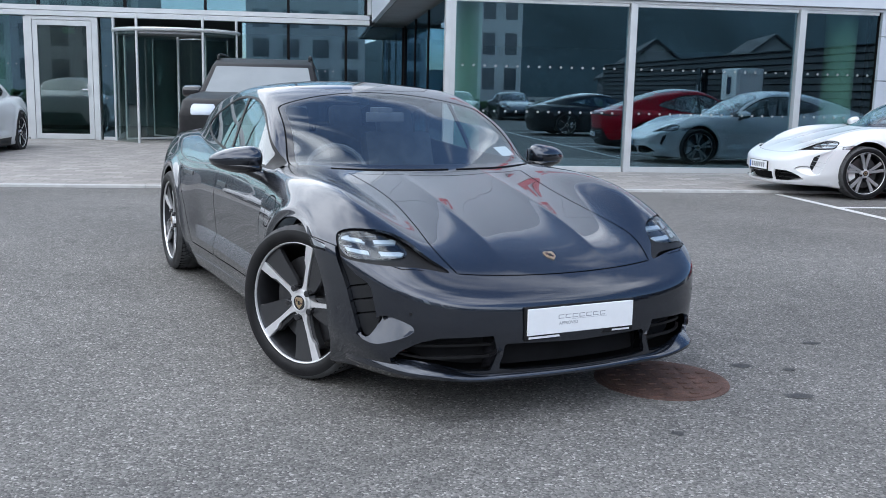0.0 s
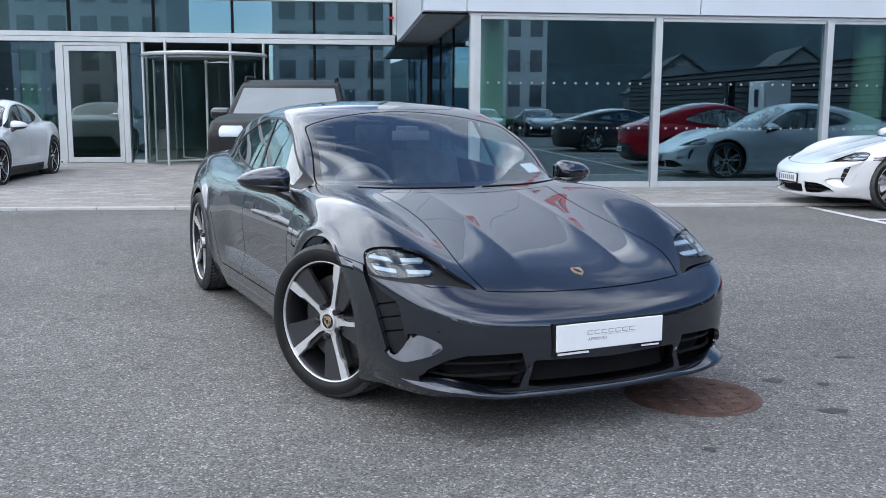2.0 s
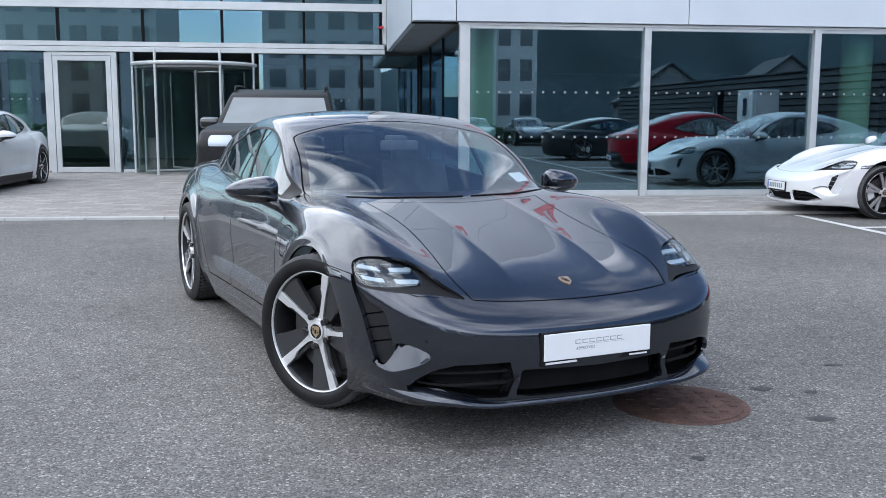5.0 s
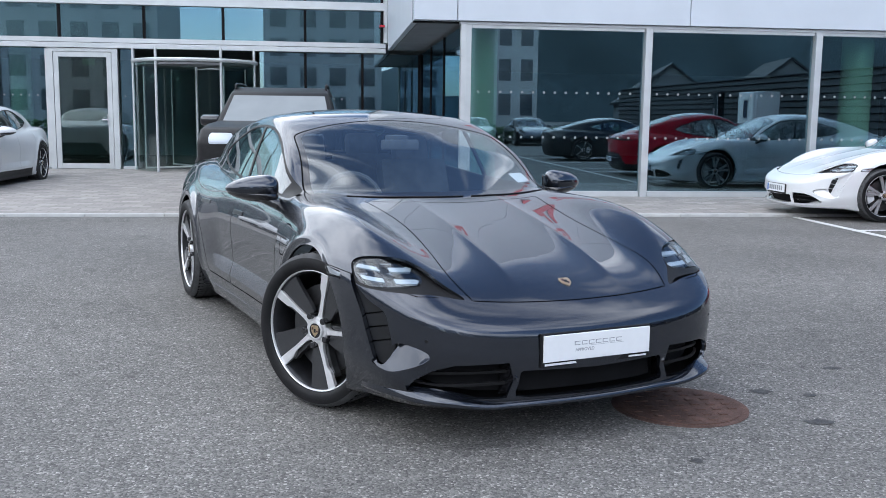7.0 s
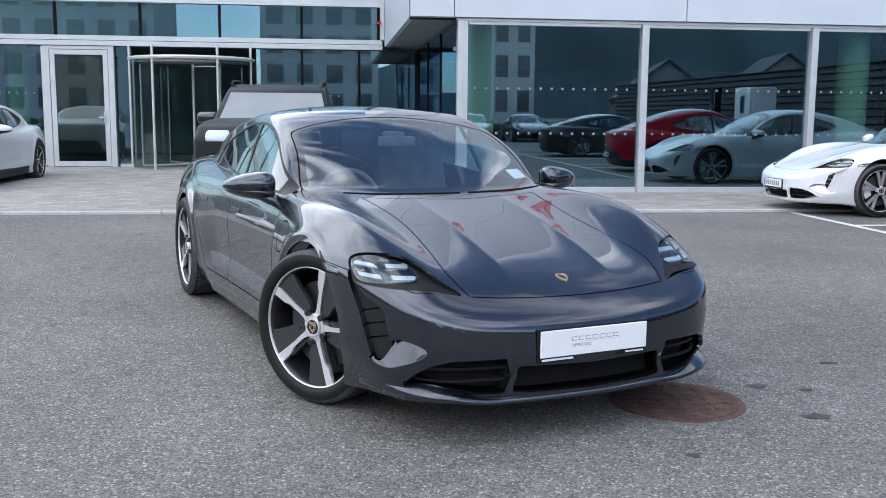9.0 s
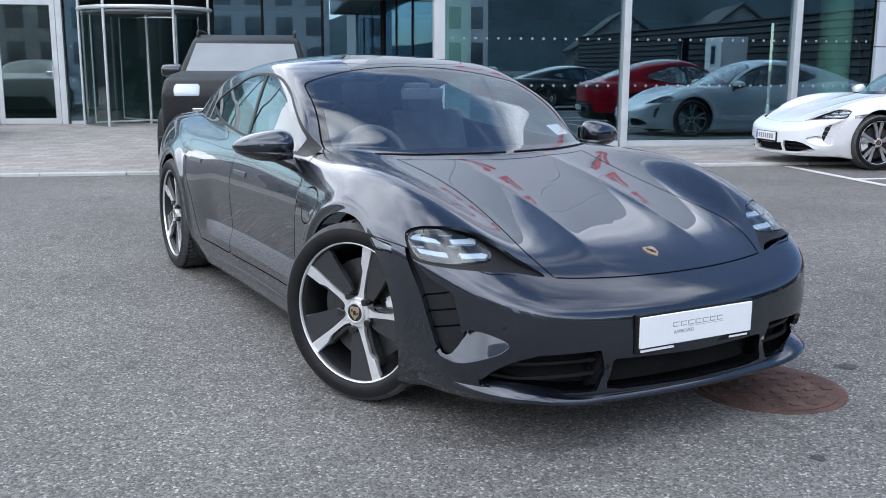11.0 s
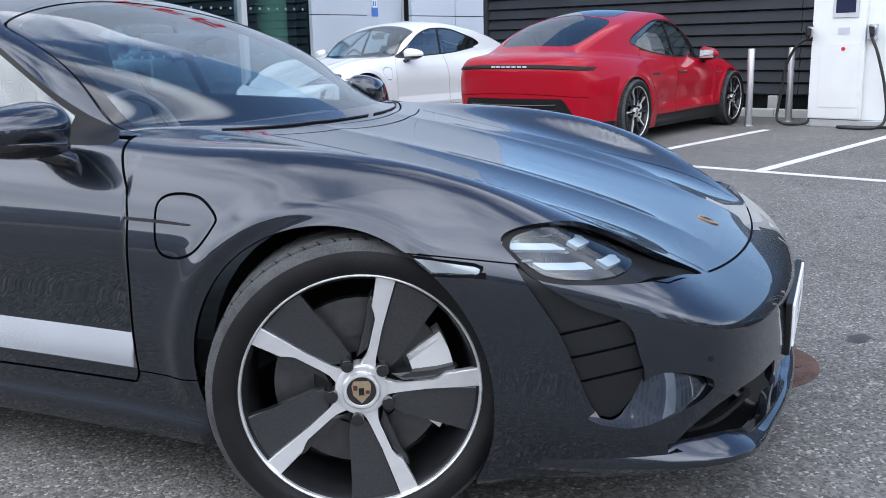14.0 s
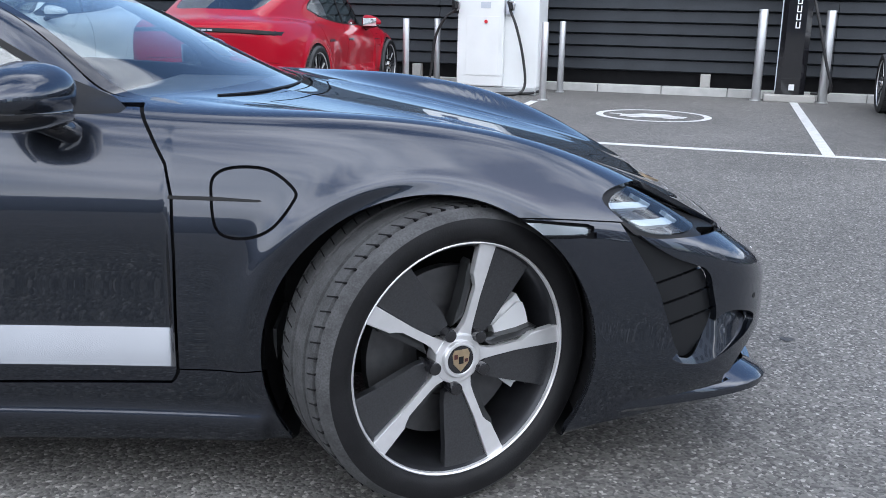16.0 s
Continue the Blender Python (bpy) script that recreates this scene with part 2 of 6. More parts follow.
LAMP_GLASS = glass("lamp_lens", (0.80, 0.84, 0.87), 0.0, 1.85)
SATIN_ALLOY = material("satin_alloy", (0.40, 0.41, 0.42), 0.42, 0.5, vary=0.05, scale=30)
LIGHT_BAR = material("white_light_guide", (0.50, 0.56, 0.60), 0.22, 0.0, coat=0.6)
LAMP_BOWL = material("smoked_bowl", (0.010, 0.011, 0.013), 0.3, 0.0, vary=0.5, scale=28)
TYRE = material("tyre_rubber", (0.010, 0.010, 0.011), 0.5, vary=0.25, scale=14, fine=0.2, fine_scale=300, bump=0.12, bump_scale=260, shine=0.22)
ALLOY = material("machined_alloy", (0.74, 0.74, 0.75), 0.34, 0.6, vary=0.04, scale=30)
DARK_ALLOY = material("dark_alloy", (0.035, 0.036, 0.040), 0.30, 0.6, vary=0.15, scale=20)
FLANK_ALLOY = material("grey_flank_alloy", (0.07, 0.072, 0.075), 0.34, 0.7, vary=0.1, scale=20)
CARBON = material("carbon_blade", (0.026, 0.027, 0.030), 0.38, 0.2, vary=0.25, scale=220, coat=0.8, coat_rough=0.10)
CALIPER = material("white_caliper", (0.72, 0.73, 0.74), 0.35, vary=0.03, coat=0.4)
DISC = material("brake_disc_steel", (0.10, 0.10, 0.105), 0.42, 0.8, vary=0.1, scale=40)
CHROME = material("chrome", (0.80, 0.81, 0.82), 0.08, 1.0, vary=0.03)
CABIN = material("cabin_black", (0.085, 0.088, 0.095), 0.6, vary=0.2, scale=12, bump=0.1)
TREAD = material("dusty_tread", (0.055, 0.056, 0.058), 0.9, vary=0.3, scale=20, fine=0.25, fine_scale=220, bump=0.2, bump_scale=300)
CABIN_LIGHT = material("cabin_grey", (0.10, 0.10, 0.105), 0.6, vary=0.1)
PLATE_WHITE = material("plate_white", (0.80, 0.81, 0.82), 0.3, vary=0.015, scale=30)
PLATE_GREY = material("plate_print_grey", (0.25, 0.26, 0.28), 0.4)
GOLD = material("crest_gold", (0.52, 0.40, 0.26), 0.35, 0.8, vary=0.1, scale=80)
CREST_RED = material("crest_red", (0.07, 0.02, 0.02), 0.3)
SUNSHADE = material("silver_sunshade", (0.22, 0.24, 0.25), 0.5, 0.2, vary=0.06, scale=3)
STUCCO = material("pale_stucco", (0.55, 0.56, 0.56), 0.85, vary=0.06, scale=0.4)
RUBBER_CABLE = material("black_cable", (0.02, 0.02, 0.021), 0.5, vary=0.2)
CONCRETE = material("concrete", (0.40, 0.39, 0.37), 0.85, vary=0.15, scale=3, fine=0.15, bump=0.3)
RENDER_GREY = material("grey_render", (0.36, 0.38, 0.40), 0.8, vary=0.08, scale=0.5)
FAR_WINDOW = material("far_window", (0.09, 0.10, 0.12), 0.08, 0.0, vary=0.3, scale=0.3)
# wooded hill tone lightened and blued to paint in the distance haze
HILL = material("hazy_hill", (0.055, 0.080, 0.092), 0.9, vary=0.4, scale=0.02, fine=0.3, fine_scale=0.4)
HEDGE = material("hedge_green", (0.05, 0.10, 0.03), 0.8, vary=0.5, scale=1.5, fine=0.4, fine_scale=30, bump=0.8, bump_scale=20)

# building blocks
def mesh_of(bm, name, smooth=False):
    bmesh.ops.recalc_face_normals(bm, faces=bm.faces)
    me = bpy.data.meshes.new(name)
    bm.to_mesh(me)
    bm.free()
    if smooth:
        me.shade_smooth()
        me.set_sharp_from_angle(angle=radians(38))
    return me


def part(name, bm, material, parent=None, label="", smooth=False):
    """Links a bmesh or a mesh as one object, under a thing or a part where one is given."""
    me = bm if isinstance(bm, bpy.types.Mesh) else mesh_of(bm, name, smooth)
    if not me.materials:
        me.materials.append(material)
    ob = new(name, me)
    if parent:
        ob.parent = parent
    return tagged(ob, label)


def thing(name, label, category, m=None, group="", kind=""):
    ob = new(name)
    ob.empty_display_size = 0.2
    if m is not None:
        ob.matrix_world = m
    return tagged(ob, label, category, group, kind)


def box(x0, x1, y0, y1, z0, z1, bevel=0.0, bm=None):
    bm = bm or bmesh.new()
    vs = bmesh.ops.create_cube(bm, size=1.0)["verts"]
    for v in vs:
        v.co = Vector(((x0 + x1) / 2 + v.co.x * (x1 - x0), (y0 + y1) / 2 + v.co.y * (y1 - y0), (z0 + z1) / 2 + v.co.z * (z1 - z0)))
    if bevel:
        es = list({e for v in vs for e in v.link_edges})
        bmesh.ops.bevel(bm, geom=es, offset=bevel, segments=2, affect="EDGES", profile=0.6)
    return bm


def rod(p0, p1, r, r1=None, sides=16, bm=None, bevel=0.0):
    bm = bm or bmesh.new()
    p0, p1 = Vector(p0), Vector(p1)
    turn = (p1 - p0).to_track_quat("Z", "Y").to_matrix().to_4x4()
    m = Matrix.Translation((p0 + p1) / 2) @ turn
    vs = bmesh.ops.create_cone(bm, cap_ends=True, segments=sides, radius1=r, radius2=r if r1 is None else r1, depth=(p1 - p0).length, matrix=m)["verts"]
    if bevel:
        caps = [e for e in {e for v in vs for e in v.link_edges} if any(len(f.verts) > 4 for f in e.link_faces)]
        bmesh.ops.bevel(bm, geom=caps, offset=bevel, segments=2, affect="EDGES", profile=0.5)
    return bm


def tube(points, r, sides=8, bm=None, closed=False):
    """A round tube along a smooth line of points."""
    bm = bm or bmesh.new()
    pts = [Vector(p) for p in points]
    rings = []
    up = Vector((0.13, 0.21, 0.97))
    n = len(pts)
    for i, p in enumerate(pts):
        a, b = (pts[i - 1] if i or closed else p), (pts[(i + 1) % n] if i < n - 1 or closed else p)
        t = (b - a).normalized()
        s = t.cross(up).normalized()
        w = s.cross(t)
        rings.append([bm.verts.new(p + r * (math.cos(k * 2 * math.pi / sides) * s + math.sin(k * 2 * math.pi / sides) * w)) for k in range(sides)])
    for i in range(n if closed else n - 1):
        for k in range(sides):
            bm.faces.new((rings[i][k], rings[i][(k + 1) % sides], rings[(i + 1) % n][(k + 1) % sides], rings[(i + 1) % n][k]))
    if not closed:
        bm.faces.new(rings[0][::-1])
        bm.faces.new(rings[-1])
    return bm


def bend(points, steps=6):
    """A Catmull-Rom line through a few points."""
    p = [Vector(q) for q in points]
    p = [2 * p[0] - p[1]] + p + [2 * p[-1] - p[-2]]
    line = []
    for i in range(1, len(p) - 2):
        for s in range(steps):
            t = s / steps
            a, b, c, d = p[i - 1 : i + 3]
            line.append(0.5 * (2 * b + (c - a) * t + (2 * a - 5 * b + 4 * c - d) * t * t + (3 * b - a - 3 * c + d) * t ** 3))
    return line + [p[-2]]


def prism(outline, z0, z1, bm=None):
    """A flat outline (x, y) pushed up from z0 to z1."""
    bm = bm or bmesh.new()
    low = [bm.verts.new((x, y, z0)) for x, y in outline]
    top = [bm.verts.new((x, y, z1)) for x, y in outline]
    n = len(low)
    for i in range(n):
        bm.faces.new((low[i], low[(i + 1) % n], top[(i + 1) % n], top[i]))
    bm.faces.new(low[::-1])
    bm.faces.new(top)
    return bm


def moved(bm, m):
    bmesh.ops.transform(bm, matrix=m, verts=bm.verts)
    return bm

# ground, pavement and markings
def sheet(name, x0, x1, y0, y1, z, material, label, category, parent=None, kind="structure"):
    bm = bmesh.new()
    bm.faces.new([bm.verts.new(c) for c in ((x0, y0, z), (x1, y0, z), (x1, y1, z), (x0, y1, z))])
    ob = part(name, bm, material, parent, label)
    return ob if parent else tagged(ob, label, category, kind=kind)


FRONT, RECESS, KERB, WALL_X = 16.8, 24.22, 13.787, 13.62
sheet("ground", -400, 400, -400, 400, 0.0, ASPHALT, "worn dark grey asphalt car park", "ground")
tagged(part("pavement", box(-40, 30, KERB + 0.13, 40, -0.2, 0.03), PAVING), "pale block paved forecourt along the showroom", "pavement", kind="structure")
for i in range(70):
    x = -40 + i
    if -14 <= x < 14:
        k = part("kerb", box(x + 0.004, x + 0.996, KERB, KERB + 0.126, -0.2, 0.036, 0.008), KERBSTONE)
        tagged(k, "pale concrete kerb stone edging the forecourt", "kerb", "kerb stones", "structure")
LINE_Z = 0.004


def stripe(x0, x1, y0, y1):
    ob = part("parking_line", box(x0, x1, y0, y1, -0.002, LINE_Z), WHITE_LINE)
    return tagged(ob, "worn white painted parking bay line", "road marking", "bay lines", "structure")


stripe(7.59, 7.69, -6.0, KERB - 0.1)
for y in (12.15, 8.76, 7.27, 4.01, 0.7):
    stripe(7.695, 13.1 if y < 5 else 12.9 if y > 9 else 11.35, y - 0.05, y + 0.05)
ev_mark = thing("charging_bay_mark", "round white painted electric car symbol on the asphalt", "road marking", pose(10.25, 5.67, 0), kind="structure")
bm = bmesh.new()
ring = [[bm.verts.new((r * math.cos(a * math.pi / 24), r * math.sin(a * math.pi / 24), LINE_Z)) for a in range(48)] for r in (0.57, 0.65)]
for a in range(48):
    bm.faces.new((ring[0][a], ring[1][a], ring[1][(a + 1) % 48], ring[0][(a + 1) % 48]))
part("ring", bm, WHITE_LINE, ev_mark)
part("car_symbol", prism([(-0.17, -0.34), (-0.02, -0.38), (0.03, -0.24), (0.17, -0.15), (0.17, 0.13), (0.04, 0.24), (0.0, 0.36), (-0.17, 0.36)], 0.0, LINE_Z), WHITE_LINE, ev_mark)
for y in (-0.20, 0.20):
    part("wheel_symbol", moved(rod((0, 0, 0), (0, 0, LINE_Z), 0.085, sides=20), pose(-0.18, y, 0)), WHITE_LINE, ev_mark)
part("plug_symbol", box(0.02, 0.07, 0.36, 0.50, 0.0, LINE_Z), WHITE_LINE, ev_mark)

# round iron cover in the asphalt
cover_thing = thing("manhole_cover", "rusty round cast iron manhole cover set in asphalt", "manhole cover", pose(2.807, 5.30, 0))
bm = rod((0, 0, -0.03), (0, 0, 0.003), 0.315, sides=48)
part("rim", bm, RUST, cover_thing)
part("lid", rod((0, 0, -0.03), (0, 0, 0.007), 0.283, sides=48), RUST, cover_thing)
random.seed(4)
for i in range(7):
    for j in range(7):
        x, y = (i - 3) * 0.075, (j - 3) * 0.075
        if x * x + y * y < 0.255 ** 2:
            part("stud", box(x - 0.02, x + 0.02, y - 0.014, y + 0.014, 0.006, 0.012, 0.003), RUST, cover_thing)

# small oil stains beside the cover
random.seed(9)
for x, y, w, h in ((3.36, 5.02, 0.09, 0.045), (3.30, 5.50, 0.07, 0.05), (3.52, 5.42, 0.04, 0.03), (2.62, 4.60, 0.035, 0.03), (3.9, 5.9, 0.06, 0.04)):
    blot = bmesh.new()
    blot.faces.new([blot.verts.new((x + w * math.cos(a * 0.3927) * random.uniform(0.55, 1.1), y + h * math.sin(a * 0.3927) * random.uniform(0.55, 1.1), 0.0025)) for a in range(16)])
    tagged(part("oil_stain", blot, OIL), "small dark oil stain on the asphalt", "stain", "oil stains", "structure")

# showroom block with the glass front
def beam(name, x0, x1, y0, y1, z0, z1, mat, label, category="trim", bevel=0.004, parent=None):
    ob = part(name, box(x0, x1, y0, y1, z0, z1, bevel), mat, parent, label)
    return ob if parent else tagged(ob, label, category, kind="structure")


def pane(name, x0, x1, y0, y1, z0, z1, mat, parent):
    ob = part(name, box(x0, x1, y0, y1, z0, z1), mat, parent)
    ob.visible_shadow = False
    return ob


GLASS_TOP = 2.80
LEFT_X, RIGHT_X = 2.5, 10.86
edges = [3.36, 6.44, 9.43, RIGHT_X]
for i in range(3):
    x0, x1 = edges[i], edges[i + 1]
    w = thing(f"window_{i + 1}", "tall showroom window in a pale aluminium frame", "window", pose(0, FRONT, 0.03), kind="structure")
    a, b = x0 + (0.10 if i == 0 else 0.075), x1 - (0.075 if i < 2 else 0.03)
    pane("pane", a, b, 0.03, 0.045, 0.09, GLASS_TOP - 0.05, FACADE_GLASS, w)
    part("frame_top", box(a, b, -0.02, 0.08, GLASS_TOP - 0.05, GLASS_TOP + 0.02, 0.004), ALUMINIUM, w)
    part("frame_bottom", box(a, b, -0.02, 0.08, 0.0, 0.09, 0.004), ALUMINIUM, w)
    bm = bmesh.new()
    for z in (1.73, 0.99):
        for k in range(int((b - a) / 0.185)):
            c = a + 0.12 + k * 0.185
            rod((c, 0.026, z), (c, 0.030, z), 0.021, sides=8, bm=bm)
    part("marker_dots", bm, WHITE_DOT, w, "rows of frosted dots")
for x, wd in ((3.36, 0.10), (6.44, 0.075), (9.43, 0.075)):
    for s in (-1, 1):
        beam("mullion", x + s * (wd - 0.015) / 2 - wd / 2 + 0.006, x + s * (wd - 0.015) / 2 + wd / 2 - 0.006, FRONT - 0.07 + 0.02 * (s > 0), FRONT + 0.10, 0.03, GLASS_TOP + 0.03, ALUMINIUM, "pale aluminium window mullion", "mullion")
# side glazing that returns under the overhang
w = thing("window_4", "dark side window of the showroom under the overhang", "window", pose(3.30, 0, 0.03), kind="structure")
for k in range(3):
    y0 = FRONT + 0.15 + k * 2.4
    pane("pane", 0.0, 0.015, y0 + 0.02, y0 + 2.36, 0.06, GLASS_TOP - 0.02, FACADE_GLASS, w)
    part("mullion", box(-0.02, 0.04, y0 + 2.36, y0 + 2.42, 0.0, GLASS_TOP, 0.003), DARK_GAP, w)
# fascia of white cassette panels, upper storey behind
ROOF_Z = 8.9
for z0, z1 in ((2.885, 4.25), (4.262, 6.57), (6.582, ROOF_Z)):
    for x0, x1 in ((LEFT_X, 3.2), (3.212, 7.1), (7.112, 10.985), (10.997, 14.9), (14.912, 18.5)):
        f = part("fascia_panel", box(x0, x1, FRONT - 0.12, FRONT + 0.1, z0, z1, 0.006), CLADDING)
        tagged(f, "white metal fascia panel above the showroom glass", "facade panel", "fascia panels", "structure")
beam("fascia_backing", LEFT_X + 0.01, 18.49, FRONT + 0.1, FRONT + 0.3, 2.87, ROOF_Z - 0.02, DARK_GAP, "dark backing behind the fascia panels")
beam("head_trim", 3.26, 10.9, FRONT - 0.04, FRONT + 0.12, GLASS_TOP + 0.032, 2.88, ALUMINIUM, "aluminium head trim over the glass")
beam("fascia_return", LEFT_X, LEFT_X + 0.1, FRONT + 0.31, RECESS - 0.1, 2.89, ROOF_Z, CLADDING, "white side return of the upper storey", "facade panel")
beam("soffit", LEFT_X + 0.12, 18.4, FRONT + 0.12, 34, 2.90, 3.0, SOFFIT, "dark grey soffit of the overhang", "soffit")
beam("east_wall", 18.4, 18.6, FRONT + 0.3, 34, 0, ROOF_Z, SILVER_PANEL, "silver end wall of the showroom block", "wall")
beam("roof_slab", LEFT_X + 0.1, 18.6, FRONT + 0.3, 34, ROOF_Z - 0.3, ROOF_Z - 0.1, CONCRETE, "flat roof over the showroom", "roof")
# red lettering on the fascia, as plain shapes
sign = thing("fascia_sign", "row of large red letter shapes on the white fascia", "sign", pose(4.4, FRONT - 0.20, 4.95))
for k in range(7):
    x = k * 0.92
    for dx, dz, ww, hh in ((0, 0, 0.13, 0.72), (0.14, 0.58, 0.50, 0.14), (0.14, 0.28, 0.48, 0.13), (0.14 if k % 2 else 0.50, 0.0, 0.13, 0.27)):
        part("letter_stroke", box(x + dx, x + dx + ww, 0, 0.06, dz, dz + hh, 0.006), RED_SIGN, sign)
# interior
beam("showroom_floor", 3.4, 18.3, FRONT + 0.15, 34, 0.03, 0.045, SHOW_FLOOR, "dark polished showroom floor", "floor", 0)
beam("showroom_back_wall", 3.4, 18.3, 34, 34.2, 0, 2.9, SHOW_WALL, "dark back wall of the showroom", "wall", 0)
for x in (3.10 + 0.62, 10.52):
    c = part("column", rod((x, FRONT + 0.62, 0.045), (x, FRONT + 0.62, 2.89), 0.27, sides=32), GREEN_COLUMN, smooth=True)
    tagged(c, "round pale green column behind the glass", "column", kind="structure")
# silver panel wall with a service door
for x0, x1, z0, z1 in ((10.89, 12.30, 0.03, 1.665), (10.89, 14.70, 2.43, 2.88), (10.89, 12.30, 1.68, 2.42), (13.42, 14.70, 0.03, 1.665), (13.42, 14.70, 1.68, 2.42), (14.72, 18.5, 0.03, 1.665), (14.72, 18.5, 1.68, 2.88)):
    f = part("wall_panel", box(x0, x1, FRONT - 0.03, FRONT + 0.05, z0, z1, 0.004), SILVER_PANEL)
    tagged(f, "silver grey metal wall panel with dark joints", "wall panel", "silver wall panels", "structure")
beam("wall_backing", 10.88, 18.5, FRONT + 0.30, FRONT + 0.4, 0.03, 2.88, DARK_GAP, "dark backing of the panel wall", "wall", 0)
beam("wall_core", 10.9, 12.3, FRONT + 0.05, FRONT + 0.3, 0.03, 2.88, DARK_GAP, "core of the panel wall", "wall", 0)
beam("wall_core", 13.42, 18.4, FRONT + 0.05, FRONT + 0.3, 0.03, 2.88, DARK_GAP, "core of the panel wall", "wall", 0)
d = thing("door_1", "flush grey steel service door with a small sign", "door", pose(12.31, FRONT + 0.18, 0.04), kind="structure")
part("leaf", box(0.06, 1.04, 0, 0.05, 0, 2.28, 0.004), SILVER_PANEL, d)
# head in dark soffit grey paints in the shadow under the lintel
part("frame_head", box(0, 1.1, -0.18, 0.05, 2.29, 2.37, 0.004), SOFFIT, d)
part("frame_jamb", box(0, 0.055, -0.02, 0.05, 0, 2.285, 0.003), SILVER_PANEL, d)
part("frame_jamb", box(1.045, 1.1, -0.02, 0.05, 0, 2.285, 0.003), SILVER_PANEL, d)
part("door_sign", box(0.24, 0.40, -0.008, -0.001, 1.62, 1.78), BLUE_SIGN, d, "small blue notice")
part("door_notice", box(0.26, 0.38, -0.008, -0.001, 1.785, 1.93), WHITE_SIGN, d, "small white notice")
for dx in (0.275, 0.325):
    part("notice_mark", box(dx, dx + 0.03, -0.010, -0.0085, 1.81, 1.90), BLUE_SIGN, d)

# recessed entrance front
def entrance_pane(i, x0, x1, z0, z1, mat=FACADE_GLASS):
    w = thing(f"window_{i}", "large dark pane of the entrance front", "window", pose(0, RECESS, 0), kind="structure")
    pane("pane", x0 + 0.03, x1 - 0.03, 0.03, 0.045, z0, z1, mat, w)
    if z0 < 1:
        part("frame_bottom", box(x0 + 0.03, x1 - 0.03, 0, 0.08, 0.03, 0.10, 0.003), ALUMINIUM, w)
    part("mullion", box(x1 - 0.03, x1 + 0.03, -0.01, 0.09, z0 - 0.03, z1, 0.003), DARK_GAP if z0 > 1 or x1 > -3 else ALUMINIUM, w)
    if z0 < 1 and x1 < 3:
        bm = bmesh.new()
        for z in (1.73, 0.99):
            for k in range(int((x1 - x0 - 0.1) / 0.185)):
                c = x0 + 0.12 + k * 0.185
                rod((c, 0.024, z), (c, 0.028, z), 0.021, sides=8, bm=bm)
        part("marker_dots", bm, WHITE_DOT, w, "rows of frosted dots")


n = 5
for x0, x1 in ((-12.4, -10.6), (-10.6, -8.8), (-8.8, -7.0), (-7.0, -5.36), (-3.74, -3.42), (-0.55, 0.55), (0.55, 1.9), (1.9, 3.27)):
    entrance_pane(n, x0, x1, 0.10, 2.80)
    n += 1
for x0, x1 in ((-12.4, -10.6), (-10.6, -8.8), (-8.8, -6.95), (-6.95, -5.05), (-5.05, -3.15), (-3.15, -1.35), (-1.35, 0.55), (0.55, 2.36)):
    entrance_pane(n, x0, x1, 3.06, 3.80)
    n += 1
    entrance_pane(n, x0, x1, 4.0, 7.2)
    n += 1
for z0, z1, y in ((2.82, 2.93, -0.10), (2.945, 3.05, -0.06), (3.81, 3.99, -0.08), (7.2, 7.5, -0.1)):
    beam("transom", -12.4, 2.45, RECESS + y, RECESS + 0.12, z0, z1, ALUMINIUM, "pale aluminium transom across the entrance front", "transom")
beam("end_post", 2.40, 2.49, RECESS - 0.09, RECESS + 0.12, 3.06, 7.2, ALUMINIUM, "pale aluminium end post", "mullion")
beam("red_fire_outlet", 2.30, 2.42, RECESS - 0.22, RECESS - 0.10, 3.42, 3.47, RED_SIGN, "small red pipe outlet on the facade", "pipe")
d = thing("door_2", "glazed entrance door in a pale aluminium frame", "door", pose(-5.33, RECESS, 0.03), kind="structure")
part("frame_jamb", box(0, 0.13, -0.06, 0.09, 0, 2.78, 0.005), ALUMINIUM, d)
part("frame_jamb", box(1.44, 1.57, -0.06, 0.09, 0, 2.78, 0.005), ALUMINIUM, d)
part("frame_head", box(0.131, 1.439, -0.06, 0.09, 2.70, 2.78, 0.005), ALUMINIUM, d)
leaf = part("door_leaf", box(0.14, 0.25, -0.05, 0.0, 0.01, 2.69, 0.004), ALUMINIUM, d)
part("stile", box(1.32, 1.43, -0.05, 0.0, 0.01, 2.69, 0.004), ALUMINIUM, leaf)
part("rail", box(0.251, 1.319, -0.05, 0.0, 2.58, 2.69, 0.004), ALUMINIUM, leaf)
part("rail", box(0.251, 1.319, -0.05, 0.0, 0.01, 0.13, 0.004), ALUMINIUM, leaf)
pane("pane", 0.251, 1.319, -0.03, -0.02, 0.131, 2.579, DOOR_GLASS, leaf)
part("handle", rod((1.33, -0.10, 1.02), (1.33, -0.10, 1.28), 0.014), STEEL, leaf, "steel pull handle")
part("handle_bar", rod((1.20, -0.10, 1.15), (1.33, -0.10, 1.15), 0.012), STEEL, leaf)
part("exit_sign", box(0.70, 0.98, 0.3, 0.33, 2.42, 2.56), GREEN_COLUMN, d, "green exit sign behind the glass")
